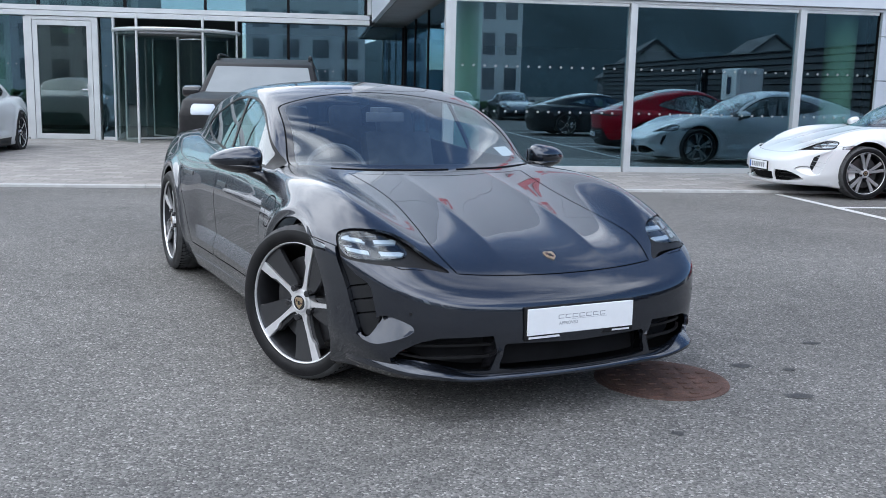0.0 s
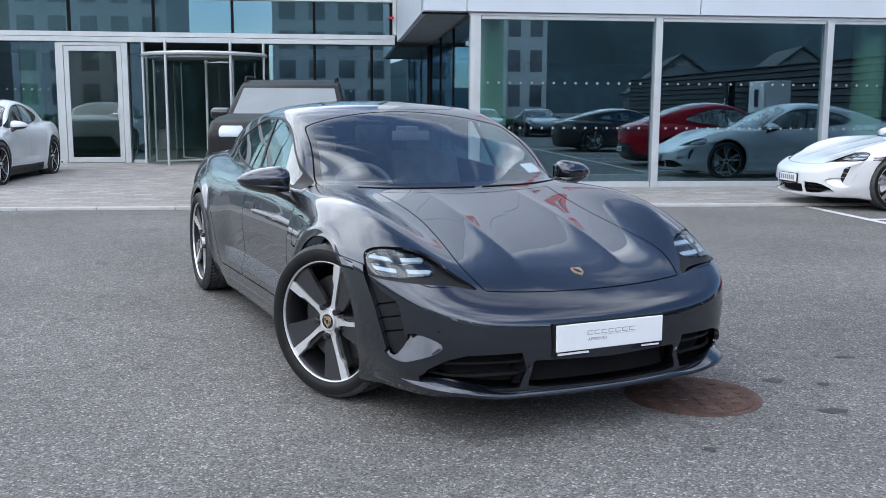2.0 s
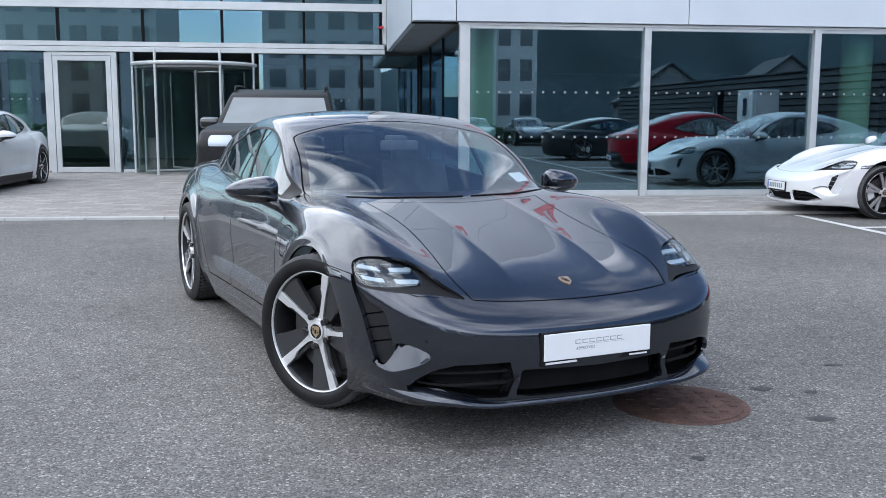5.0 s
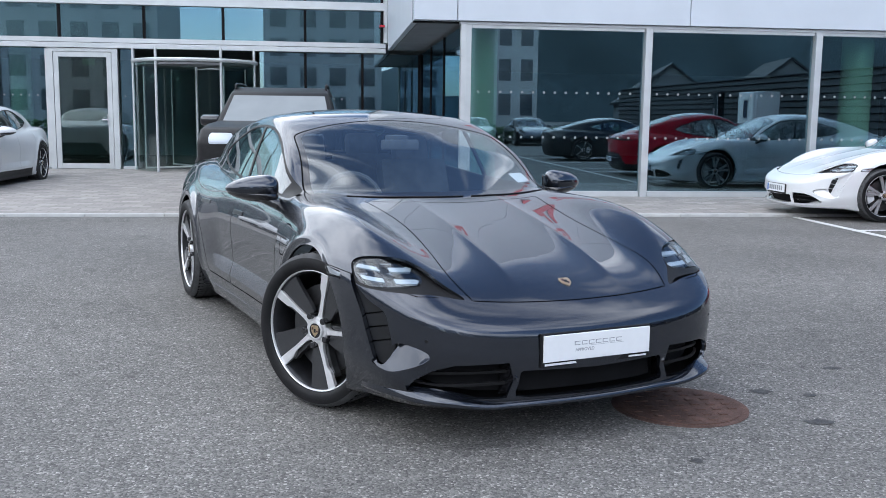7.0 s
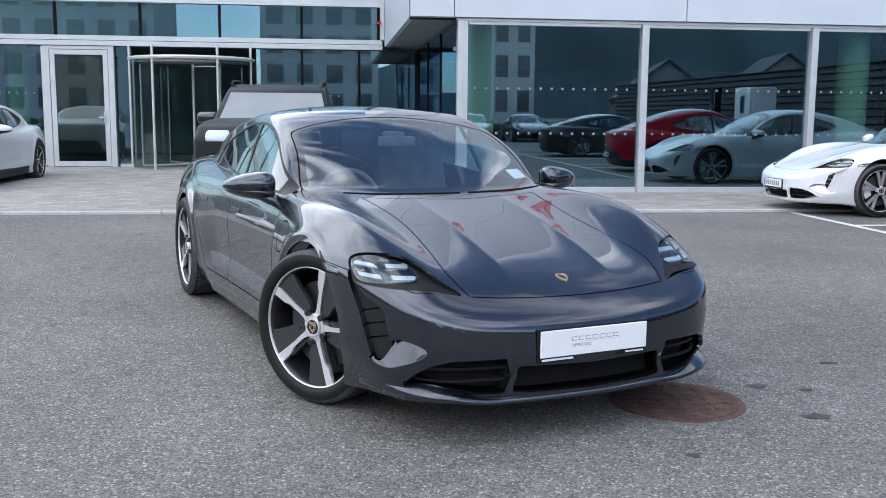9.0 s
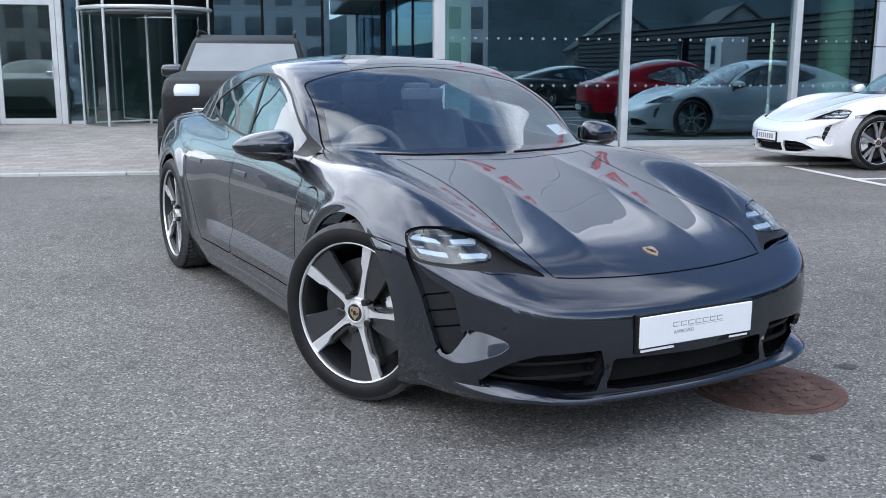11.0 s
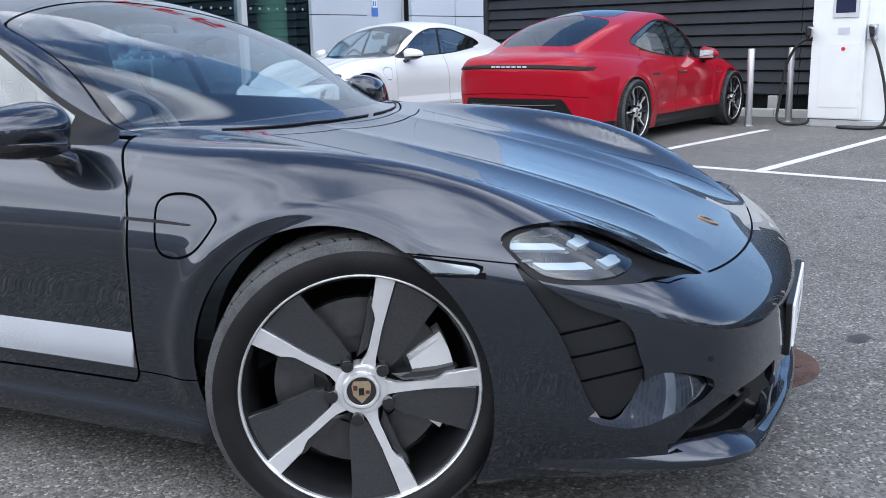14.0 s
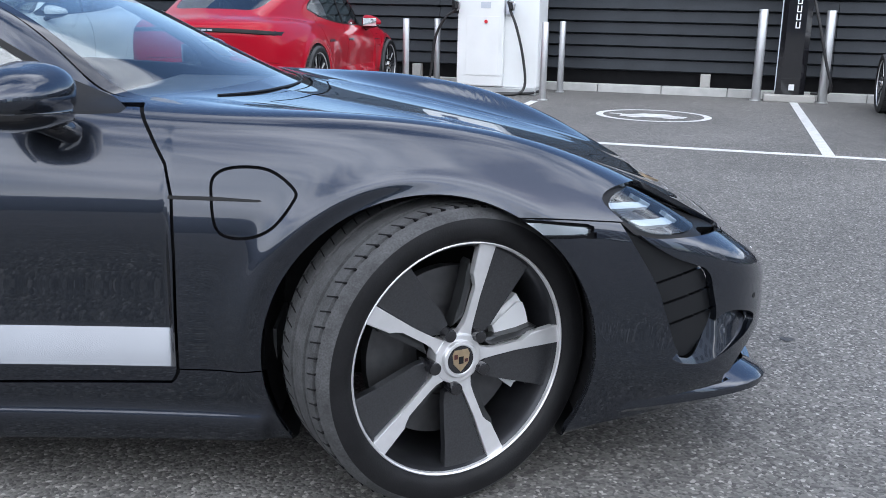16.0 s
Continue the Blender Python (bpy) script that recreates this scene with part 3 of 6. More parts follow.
# revolving door
rd = thing("revolving_door", "glass revolving door with steel posts and ring", "revolving door", pose(-2.0, RECESS + 0.1, 0.03), kind="structure")
R = 1.42
for name, a0, a1 in (("drum_wall", 195, 240), ("drum_wall", 300, 345)):
    bm = bmesh.new()
    prev = None
    for k in range(13):
        a = radians(a0 + (a1 - a0) * k / 12)
        pair = [bm.verts.new((R * math.cos(a), R * math.sin(a), z)) for z in (0.02, 2.46)]
        if prev:
            bm.faces.new((prev[0], pair[0], pair[1], prev[1]))
        prev = pair
    ob = part(name, bm, DOOR_GLASS, rd)
    ob.visible_shadow = False
    for a in (a0, a1):
        c, s = R * math.cos(radians(a)), R * math.sin(radians(a))
        part("post", rod((c, s, 0), (c, s, 2.78), 0.03, sides=12), ALUMINIUM, rd, smooth=True)
arc = [(R * math.cos(radians(a)), R * math.sin(radians(a)), 2.50) for a in range(185, 356, 6)]
part("canopy_ring", tube(arc, 0.045), ALUMINIUM, rd, smooth=True)
part("canopy", prism([(R * 0.98 * math.cos(radians(a)), R * 0.98 * math.sin(radians(a))) for a in range(185, 356, 6)], 2.40, 2.45), SOFFIT, rd)
for a in (35, 125, 215, 305):
    c, s = math.cos(radians(a)), math.sin(radians(a))
    bm = bmesh.new()
    bm.faces.new([bm.verts.new(p) for p in ((0.05 * c, 0.05 * s, 0.1), (1.3 * c, 1.3 * s, 0.1), (1.3 * c, 1.3 * s, 2.35), (0.05 * c, 0.05 * s, 2.35))])
    wing = part("wing", bm, DOOR_GLASS, rd)
    wing.visible_shadow = False
    part("wing_edge", rod((1.3 * c, 1.3 * s, 0.05), (1.3 * c, 1.3 * s, 2.38), 0.018, sides=8), ALUMINIUM, wing)
    part("wing_rail", rod((0.04 * c, 0.04 * s, 0.07), (1.3 * c, 1.3 * s, 0.07), 0.02, sides=8), ALUMINIUM, wing)
part("spindle", rod((0, 0, 0), (0, 0, 2.4), 0.03, sides=12), ALUMINIUM, rd)
beam("lobby_floor", -12.4, 3.3, RECESS + 0.1, 34, 0.03, 0.045, SHOW_FLOOR, "dark lobby floor", "floor", 0)
beam("lobby_back_wall", -12.4, 3.4, 31.8, 32.0, 0, 7.5, LOBBY_WALL, "pale back wall of the lobby", "wall", 0)
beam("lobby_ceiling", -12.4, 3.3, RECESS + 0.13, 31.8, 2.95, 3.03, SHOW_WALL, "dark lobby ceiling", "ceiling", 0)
beam("lobby_roof", -12.4, 3.3, RECESS + 0.13, 31.8, 7.5, 7.6, CONCRETE, "flat roof over the lobby", "roof", 0)
# unseen wall added so the grey car's flank reflects something dark
beam("unseen_west_wall", -42, -12.4, RECESS - 0.1, 32, 0, 2.9, SOFFIT, "added unseen dark wall that darkens reflections in the car flank", "wall", 0)
for x in (-6.3, -9.0):
    c = part("column", rod((x, RECESS + 1.2, 0.045), (x, RECESS + 1.2, 2.94), 0.25, sides=28), GREEN_COLUMN, smooth=True)
    tagged(c, "round pale green column behind the glass", "column", kind="structure")

# louvred boundary wall and its kerb
wall = thing("wall_east", "anthracite horizontal louvre wall on a low kerb", "wall", pose(0, 0, 0), kind="structure")
Y0, Y1 = -8.0, 15.0
louvre_mesh = None
for k in range(13):
    z = 0.30 + k * 0.175
    for seg in range(4):
        if louvre_mesh is None:
            bm = bmesh.new()
            prof = [(0.0, 0.0), (-0.055, 0.02), (-0.012, 0.165), (0.03, 0.172), (0.03, 0.0)]
            a = [bm.verts.new((x, 0.004, zz)) for x, zz in prof]
            b = [bm.verts.new((x, (Y1 - Y0) / 4 - 0.004, zz)) for x, zz in prof]
            for i in range(5):
                bm.faces.new((a[i], a[(i + 1) % 5], b[(i + 1) % 5], b[i]))
            bm.faces.new(a[::-1])
            bm.faces.new(b)
            louvre_mesh = mesh_of(bm, "louvre")
        ob = part("louvre", louvre_mesh, LOUVRE, wall)
        ob.location = (WALL_X, Y0 + seg * (Y1 - Y0) / 4, z)
part("backing", box(WALL_X + 0.05, WALL_X + 0.09, Y0, Y1, 0.05, 2.56), DARK_GAP, wall)
part("end_post", box(WALL_X - 0.08, WALL_X + 0.1, Y1, Y1 + 0.09, 0.0, 2.6, 0.005), LOUVRE, wall)
part("cap", box(WALL_X - 0.07, WALL_X + 0.1, Y0, Y1, 2.575, 2.605, 0.004), LOUVRE, wall)
for y in (5.2, 9.6, 0.8, 13.6):
    part("foot", box(WALL_X - 0.10, WALL_X + 0.03, y - 0.07, y + 0.07, 0.08, 0.295, 0.01), CONCRETE, wall, "pale concrete foot")
for i in range(25):
    y = Y0 + i * 0.92
    k = part("kerb", box(13.30, 13.5, y + 0.005, y + 0.915, -0.1, 0.11, 0.012), KERBSTONE)
    tagged(k, "pale concrete kerb stone along the louvre wall", "kerb", "wall kerb stones", "structure")
beam("wall_strip", 13.50, 14.4, Y0, Y1, -0.1, 0.08, CONCRETE, "concrete strip beneath the louvre wall", "ground", 0)

# the sports saloon: one smooth hull, cut into panels
class Line:
    """A natural cubic spline through a few (x, value) points, straight beyond its ends."""

    def __init__(self, *pts):
        p = np.array(sorted(pts), float)
        self.x, self.v = p[:, 0], p[:, 1]
        n, h = len(p), np.diff(p[:, 0])
        a, b = np.eye(n), np.zeros(n)
        for i in range(1, n - 1):
            a[i, i - 1 : i + 2] = h[i - 1], 2 * (h[i - 1] + h[i]), h[i]
            b[i] = 6 * ((self.v[i + 1] - self.v[i]) / h[i] - (self.v[i] - self.v[i - 1]) / h[i - 1])
        self.m, self.h = np.linalg.solve(a, b), h

    def __call__(self, x):
        x = np.asarray(x, float)
        i = np.clip(np.searchsorted(self.x, x) - 1, 0, len(self.h) - 1)
        h, a, b = self.h[i], self.m[i], self.m[i + 1]
        q = np.clip(x, self.x[0], self.x[-1])
        l, r = self.x[i + 1] - q, q - self.x[i]
        v = a * l ** 3 / (6 * h) + b * r ** 3 / (6 * h) + (self.v[i] / h - a * h / 6) * l + (self.v[i + 1] / h - b * h / 6) * r
        first = (self.v[1] - self.v[0]) / self.h[0] - self.h[0] * self.m[1] / 6
        last = (self.v[-1] - self.v[-2]) / self.h[-1] + self.h[-1] * self.m[-2] / 6
        return v + first * np.minimum(x - self.x[0], 0) + last * np.maximum(x - self.x[-1], 0)


def smax(a, b, k):
    return 0.5 * (a + b + np.sqrt((a - b) ** 2 + k * k))


def smin(a, b, k):
    return -smax(-a, -b, k)


def ramp(x, a, b):
    t = np.clip((x - a) / (b - a), 0, 1)
    return t * t * (3 - 2 * t)


INSET_LOW, INSET_TOP = 0.340, 0.424
AXLE_Z, AXLE_X, WHEELBASE, ARCH_X, ARCH_R = 0.360, -0.035, 2.88, -0.070, 0.386
WIDTH = Line((-4.1, 0.78), (-3.7, 0.895), (-3.3, 0.955), (-2.9, 0.983), (-2.4, 0.962), (-1.8, 0.936), (-1.2, 0.930), (-0.6, 0.945), (-0.2, 0.966), (0.1, 0.970), (0.4, 0.952), (0.7, 0.900), (0.95, 0.82))
HOOD = Line((1.0, 0.47), (0.88, 0.535), (0.78, 0.585), (0.65, 0.640), (0.4, 0.717), (0.1, 0.790), (-0.2, 0.852), (-0.5, 0.905), (-0.8, 0.940), (-1.5, 0.962), (-2.5, 0.985), (-3.2, 1.01), (-3.7, 1.0), (-3.9, 0.975), (-4.1, 0.90))
CREST = Line((0.95, 0.0), (0.75, 0.015), (0.55, 0.055), (0.3, 0.085), (0.0, 0.085), (-0.3, 0.055), (-0.6, 0.015), (-0.9, 0.0), (-2.2, 0.0), (-2.9, 0.0), (-4.1, 0.0))
RIDGE = Line((0.95, 0.0), (0.72, 0.0), (0.55, 0.007), (0.3, 0.013), (-0.1, 0.013), (-0.4, 0.007), (-0.7, 0.0), (-4.1, 0.0))
CREST_Y = Line((0.95, 0.62), (0.5, 0.70), (0.1, 0.755), (-0.5, 0.80), (-1.0, 0.83), (-3.0, 0.80), (-4.1, 0.7))
NOSE = Line((0.05, -0.16), (0.13, -0.075), (0.17, -0.03), (0.25, -0.012), (0.35, 0.0), (0.45, 0.0), (0.490, -0.004), (0.515, -0.020), (0.56, -0.075), (0.62, -0.165), (0.70, -0.31), (0.85, -0.62))
TAIL = Line((0.10, -0.20), (0.20, -0.10), (0.35, -0.06), (0.50, -0.03), (0.65, -0.01), (0.78, 0.0), (0.88, 0.0), (0.97, -0.03), (1.05, -0.1))
ROOF = Line((0.0, 0.700), (-0.45, 0.905), (-0.70, 1.016), (-0.95, 1.124), (-1.20, 1.226), (-1.42, 1.308), (-1.58, 1.348), (-1.82, 1.374), (-2.12, 1.376), (-2.45, 1.345), (-2.85, 1.265), (-3.25, 1.150), (-3.6, 1.040), (-4.0, 0.90))
CABIN_W = Line((0.0, 0.68), (-0.5, 0.765), (-1.0, 0.812), (-1.6, 0.826), (-2.2, 0.815), (-2.7, 0.775), (-3.2, 0.69), (-3.7, 0.58))


def hull(x, y, z):
    """Below 0 inside the body; x ahead of the front axle, y across, z above the ground."""
    y = np.abs(y)
    w = WIDTH(x)
    fore = ramp(x, -0.25, 0.15)
    up = np.maximum(z - 0.60 + 0.035 * fore, 0)
    low = np.maximum(0.50 - z, 0)
    door = ramp(x, -2.45, -2.0) * (1 - ramp(x, -0.664, -0.650))
    tuck = (0.95 + 0.22 * fore) * up ** 2 + 0.45 * low ** 2 - 0.022 * ramp(0.245 - z, 0.0, 0.055) * ramp(x, -2.5, -2.2) * (1 - ramp(x, -0.47, -0.43)) + door * 0.036 * np.clip((z - INSET_LOW) / (INSET_TOP - INSET_LOW), 0, 1) * np.exp(-np.maximum(z - INSET_TOP, 0) ** 2 / 0.05)
    flare = 0.0
    for ax in (ARCH_X, ARCH_X - 2.88):
        r = np.hypot(x - ax, z - AXLE_Z)
        flare = flare + 0.015 * np.exp(-(((r - 0.428) / np.where(r < 0.428, 0.026, 0.040)) ** 2)) * ramp(z, 0.2, 0.4)
    side = y - (w - tuck + flare)
    nose = x - (0.905 - 0.20 * y ** 2 - 0.50 * (y / 0.93) ** 9 + NOSE(z - 0.13 * (y / 0.86) ** 5))
    tail = (-4.03 + 0.16 * y ** 2 + 0.30 * (y / 0.93) ** 8 - TAIL(z)) - x
    top = z - (HOOD(x) + CREST(x) * np.exp(-(((y - CREST_Y(x)) / 0.150) ** 2)) + RIDGE(x) * np.exp(-np.sqrt((y - 0.25) ** 2 + 0.00006) / 0.07) - 0.055 * (y / 0.95) ** 6 - 0.02 * ramp(-x, 0.6, 1.6) * y)
    bottom = 0.135 + 0.032 * ramp(x, 0.2, 0.5) - z
    body = smax(smax(smax(smax(side, nose, 0.07), tail, 0.08), top, 0.055), bottom, 0.014)
    ahead = ramp(x, -2.5, -1.6)
    sweep = 0.30 + ahead * (0.24 - 0.50 * ramp(z, 0.86, 1.18))
    crown = 0.075 - 0.052 * ahead
    roof = z - (ROOF(x + sweep * y ** 2) - crown * (y / 0.6) ** 2 * ramp(-x, -0.2, 1.6) - 0.02 * y ** 2)
    glazing = y - (CABIN_W(x) - 0.40 * (z - 0.93) - 0.12 * np.maximum(z - 1.1, 0) ** 1.5)
    cabin = smax(smax(smax(roof, glazing, 0.035), 0.80 - z, 0.02), tail + 0.03, 0.03)
    return smin(body, cabin, 0.022)


def hull_normals(p, e=0.002):
    d = np.eye(3) * e
    g = np.stack([hull(*(p + d[i]).T) - hull(*(p - d[i]).T) for i in range(3)], 1) / (2 * e)
    return g, g / np.maximum(np.linalg.norm(g, axis=1), 1e-9)[:, None]


def settle(p, steps=3):
    for _ in range(steps):
        g, _n = hull_normals(p)
        p = p - (np.clip(hull(*p.T), -0.02, 0.02) / np.maximum((g * g).sum(1), 0.05))[:, None] * g
    return p


def hull_grid(caps=58):
    """One half of the hull (y from 0 up) as a grid of points on rays from a spine, finer over the hood."""
    theta = np.radians(np.concatenate([np.linspace(-90, -5, 42, False), np.linspace(-5, 10, 17, False), np.linspace(10, 36, 62, False), np.linspace(36, 68, 38, False), np.linspace(68, 90, 19)]))
    around = len(theta) - 1
    radial = np.stack([np.zeros_like(theta), np.cos(theta), np.sin(theta)], 1)
    rows = []
    x0, x1, zc = -3.45, 0.25, 0.50
    for k in range(caps, 0, -1):
        f = k / caps * math.pi / 2 * 0.999
        rows.append((np.array([x1, 0, zc]), math.cos(f) * radial + math.sin(f) * np.array([1.0, 0, 0])))
    for x in np.concatenate([np.linspace(x1, -0.85, 106, False), np.linspace(-0.85, x0, 100)]):
        rows.append((np.array([x, 0, zc]), radial))
    for k in range(1, 41):
        f = k / 40 * math.pi / 2 * 0.999
        rows.append((np.array([x0, 0, zc]), math.cos(f) * radial - math.sin(f) * np.array([1.0, 0, 0])))
    eye = np.concatenate([np.repeat(e[None], around + 1, 0) for e, _ in rows])
    way = np.concatenate([w for _, w in rows])
    lo, hi = np.full(len(eye), 0.02), np.full(len(eye), 1.8)
    for _ in range(26):
        mid = (lo + hi) / 2
        out = hull(*(eye + mid[:, None] * way).T) > 0
        hi, lo = np.where(out, mid, hi), np.where(out, lo, mid)
    p = eye + lo[:, None] * way
    p[:, 1] = np.abs(p[:, 1])
    edge = np.arange(len(p)) % (around + 1)
    p[(edge == 0) | (edge == around), 1] = 0.0
    n, m = len(rows), around + 1
    faces = [(i * m + j, (i + 1) * m + j, (i + 1) * m + j + 1, i * m + j + 1) for i in range(n - 1) for j in range(around)]
    return p, faces

# cutting tools for the hull
def inside(points):
    """Signed distance to a closed outline of a few points, below 0 inside."""
    q = np.array(points, float)

    def g(u, v):
        d, sign = np.full(u.shape, 1e9), np.ones(u.shape)
        for i in range(len(q)):
            a, b = q[i], q[i - 1]
            e = b - a
            wu, wv = u - a[0], v - a[1]
            t = np.clip((wu * e[0] + wv * e[1]) / (e @ e), 0, 1)
            d = np.minimum(d, np.hypot(wu - t * e[0], wv - t * e[1]))
            c = np.stack([v >= a[1], v < b[1], e[0] * wv > e[1] * wu])
            sign = np.where(c.all(0) | (~c).all(0), -sign, sign)
        return sign * d

    return g


def rounded(points, steps=5):
    """A smooth closed outline through a few points."""
    p = [Vector((*q, 0)) for q in points]
    n, line = len(p), []
    for i in range(n):
        a, b, c, d = p[i - 1], p[i], p[(i + 1) % n], p[(i + 2) % n]
        for s in range(steps):
            t = s / steps
            v = 0.5 * (2 * b + (c - a) * t + (2 * a - 5 * b + 4 * c - d) * t * t + (3 * b - a - 3 * c + d) * t ** 3)
            line.append((v.x, v.y))
    return line


class Skin:
    """The half hull as a mesh whose faces carry panel names."""

    def __init__(self):
        p, faces = hull_grid()
        self.bm = bmesh.new()
        vs = [self.bm.verts.new(c) for c in p]
        for f in faces:
            q = [vs[i] for i in f]
            try:
                self.bm.faces.new(q)
            except ValueError:
                pass
        bmesh.ops.remove_doubles(self.bm, verts=self.bm.verts, dist=2e-4)
        self.tag = self.bm.faces.layers.int.new("panel")
        self.names = ["body"]

    def number(self, name):
        if name not in self.names:
            self.names.append(name)
        return self.names.index(name)

    def cut(self, g, name, among=("body",)):
        bm, tag = self.bm, self.tag
        among = {self.number(a) for a in among}
        bm.verts.ensure_lookup_table()
        bm.verts.index_update()
        p = np.array([v.co for v in bm.verts])
        val = g(*p.T)
        val = np.where(np.abs(val) < 1e-6, 1e-6, val)
        faces = [f for f in bm.faces if f[tag] in among]
        edges = list({e for f in faces for e in f.edges if val[e.verts[0].index] * val[e.verts[1].index] < 0})
        if edges:
            i = np.array([[e.verts[0].index, e.verts[1].index] for e in edges])
            pa, pb, va, vb = p[i[:, 0]], p[i[:, 1]], val[i[:, 0]], val[i[:, 1]]
            lo, hi = np.zeros(len(edges)), np.ones(len(edges))
            for _ in range(14):
                mid = (lo + hi) / 2
                same = g(*(pa + (pb - pa) * mid[:, None]).T) * va > 0
                lo, hi = np.where(same, mid, lo), np.where(same, hi, mid)
            t = np.clip((lo + hi) / 2, 0.001, 0.999)
            made = [bmesh.utils.edge_split(e, e.verts[0], float(s))[1] for e, s in zip(edges, t)]
            bmesh.ops.connect_verts(bm, verts=made)
        faces = [f for f in bm.faces if f[tag] in among]
        mids = np.array([f.calc_center_median() for f in faces])
        k = self.number(name)
        for f, v in zip(faces, g(*mids.T)):
            if v < 0:
                f[tag] = k

    def band(self, g, width, name, among, keep=None):
        """Names a thin band where g is 0, after a first cut along its middle."""
        for a in among:
            self.cut(g, a, (a,))
        self.cut(lambda x, y, z: np.maximum(np.abs(g(x, y, z)) - width, -1.0 if keep is None else keep(x, y, z)), name, among)

    def gap(self, g, among, width=0.0022):
        """Opens a thin joint where g is 0; the joint's faces become 'joint'."""
        self.cut(lambda x, y, z: np.abs(g(x, y, z)) - width, "joint", among)

    def piece(self, *names):
        """The points, faces and normals of the panels of these names."""
        ks = {self.number(n) for n in names}
        faces = [f for f in self.bm.faces if f[self.tag] in ks]
        ids, pts, out = {}, [], []
        for f in faces:
            out.append([ids.setdefault(v, len(ids)) for v in f.verts])
        pts = np.array([v.co for v in ids])
        if not len(pts):
            return np.zeros((0, 3)), [], None, []
        pts = settle(pts, 2)
        count = {}
        for f in out:
            for a, b in zip(f, f[1:] + f[:1]):
                key = (min(a, b), max(a, b))
                count[key] = count.get(key, []) + [(a, b)]
        rim = [e[0] for e in count.values() if len(e) == 1 and not (pts[e[0][0], 1] < 0.002 and pts[e[0][1], 1] < 0.002)]
        return pts, out, hull_normals(pts)[1], rim


def panel_mesh(name, piece, depth=0.012, sink=0.0, side=0, floor=False):
    """A panel with an edge turned inwards; side 1 or -1: the left or right one, 0: both halves joined."""
    p, faces, n, rim = piece
    p = p - n * sink
    k = len(p)
    ends = sorted({i for e in rim for i in e})
    at = {i: k + j for j, i in enumerate(ends)}
    bt = {i: k + len(ends) + j for j, i in enumerate(ends)}
    pts = np.concatenate([p, p[ends], p[ends] - n[ends] * depth]) if ends else p
    nor = np.concatenate([n, np.zeros((2 * len(ends), 3))]) if ends else n
    all_faces = [list(f) for f in faces] + [[at[a], bt[a], bt[b], at[b]][::-1] for a, b in rim]
    verts, norms, fs = [], [], []
    for s in ((1, -1) if side == 0 else (side,)):
        base = sum(len(v) for v in verts)
        verts.append(pts * (1, s, 1))
        norms.append(nor * (1, s, 1))
        fs += [[base + i for i in (f if s == 1 else f[::-1])] for f in all_faces]
    me = bpy.data.meshes.new(name)
    me.from_pydata(np.concatenate(verts).tolist(), [], fs)
    me.shade_smooth()
    me.normals_split_custom_set_from_vertices(np.concatenate(norms).tolist())
    return me

# panel outlines of the saloon
HOOD_Y = Line((0.75, 0.470), (0.58, 0.515), (0.4, 0.508), (0.2, 0.485), (0.0, 0.470), (-0.2, 0.475), (-0.5, 0.510))
WINDOWS = inside(rounded([(-0.775, 0.900), (-0.90, 0.968), (-1.15, 1.115), (-1.30, 1.190), (-1.51, 1.252), (-1.77, 1.272), (-2.05, 1.255), (-2.36, 1.182), (-2.58, 1.120), (-2.66, 1.065), (-2.56, 1.035), (-2.31, 0.985), (-1.80, 0.937), (-1.2, 0.912)], 4))
LAMP = inside(rounded([(0.880, 0.660), (0.866, 0.716), (0.832, 0.742), (0.775, 0.750), (0.690, 0.742), (0.620, 0.708), (0.575, 0.655), (0.515, 0.601), (0.62, 0.618), (0.72, 0.626), (0.82, 0.632), (0.868, 0.638)], 4))
LENS = inside(rounded([(0.872, 0.672), (0.862, 0.712), (0.830, 0.735), (0.775, 0.742), (0.690, 0.737), (0.646, 0.722), (0.630, 0.690), (0.640, 0.660), (0.680, 0.648), (0.76, 0.648), (0.855, 0.646)], 4))
VENT = inside(rounded([(0.350, 0.690), (0.388, 0.662), (0.430, 0.630), (0.505, 0.586), (0.588, 0.552), (0.612, 0.49), (0.626, 0.43), (0.612, 0.385), (0.575, 0.334), (0.532, 0.340), (0.490, 0.44), (0.456, 0.525), (0.405, 0.606)], 4))
FLOOR = inside(rounded([(0.848, 0.336), (0.812, 0.310), (0.770, 0.328), (0.708, 0.370), (0.698, 0.402), (0.750, 0.430), (0.792, 0.434), (0.815, 0.390)], 4))
FLAP = inside(rounded([(-0.556, 0.735), (-0.550, 0.778), (-0.505, 0.796), (-0.43, 0.791), (-0.375, 0.752), (-0.378, 0.725), (-0.425, 0.668), (-0.485, 0.645), (-0.542, 0.660)], 5))
DOOR_FRONT = inside([(-0.735, 0.915), (-0.700, 0.865), (-0.660, 0.80), (-0.643, 0.73), (-0.640, 0.60), (-0.646, 0.325), (-0.66, 0.300), (-1.72, 0.285), (-1.765, 0.30), (-1.775, 0.45), (-1.745, 0.65), (-1.70, 0.945), (-1.2, 0.92)])
DOOR_REAR = inside([(-1.70, 0.945), (-1.745, 0.65), (-1.775, 0.45), (-1.765, 0.30), (-1.80, 0.285), (-2.32, 0.29), (-2.36, 0.38), (-2.42, 0.52), (-2.53, 0.66), (-2.60, 0.80), (-2.58, 0.92), (-2.50, 1.01), (-2.31, 0.99)])
INTAKE = inside([(0.395, 0.366), (0.61, 0.362), (0.68, 0.340), (0.735, 0.298), (0.766, 0.250), (0.70, 0.228), (0.40, 0.218), (0.372, 0.29)])
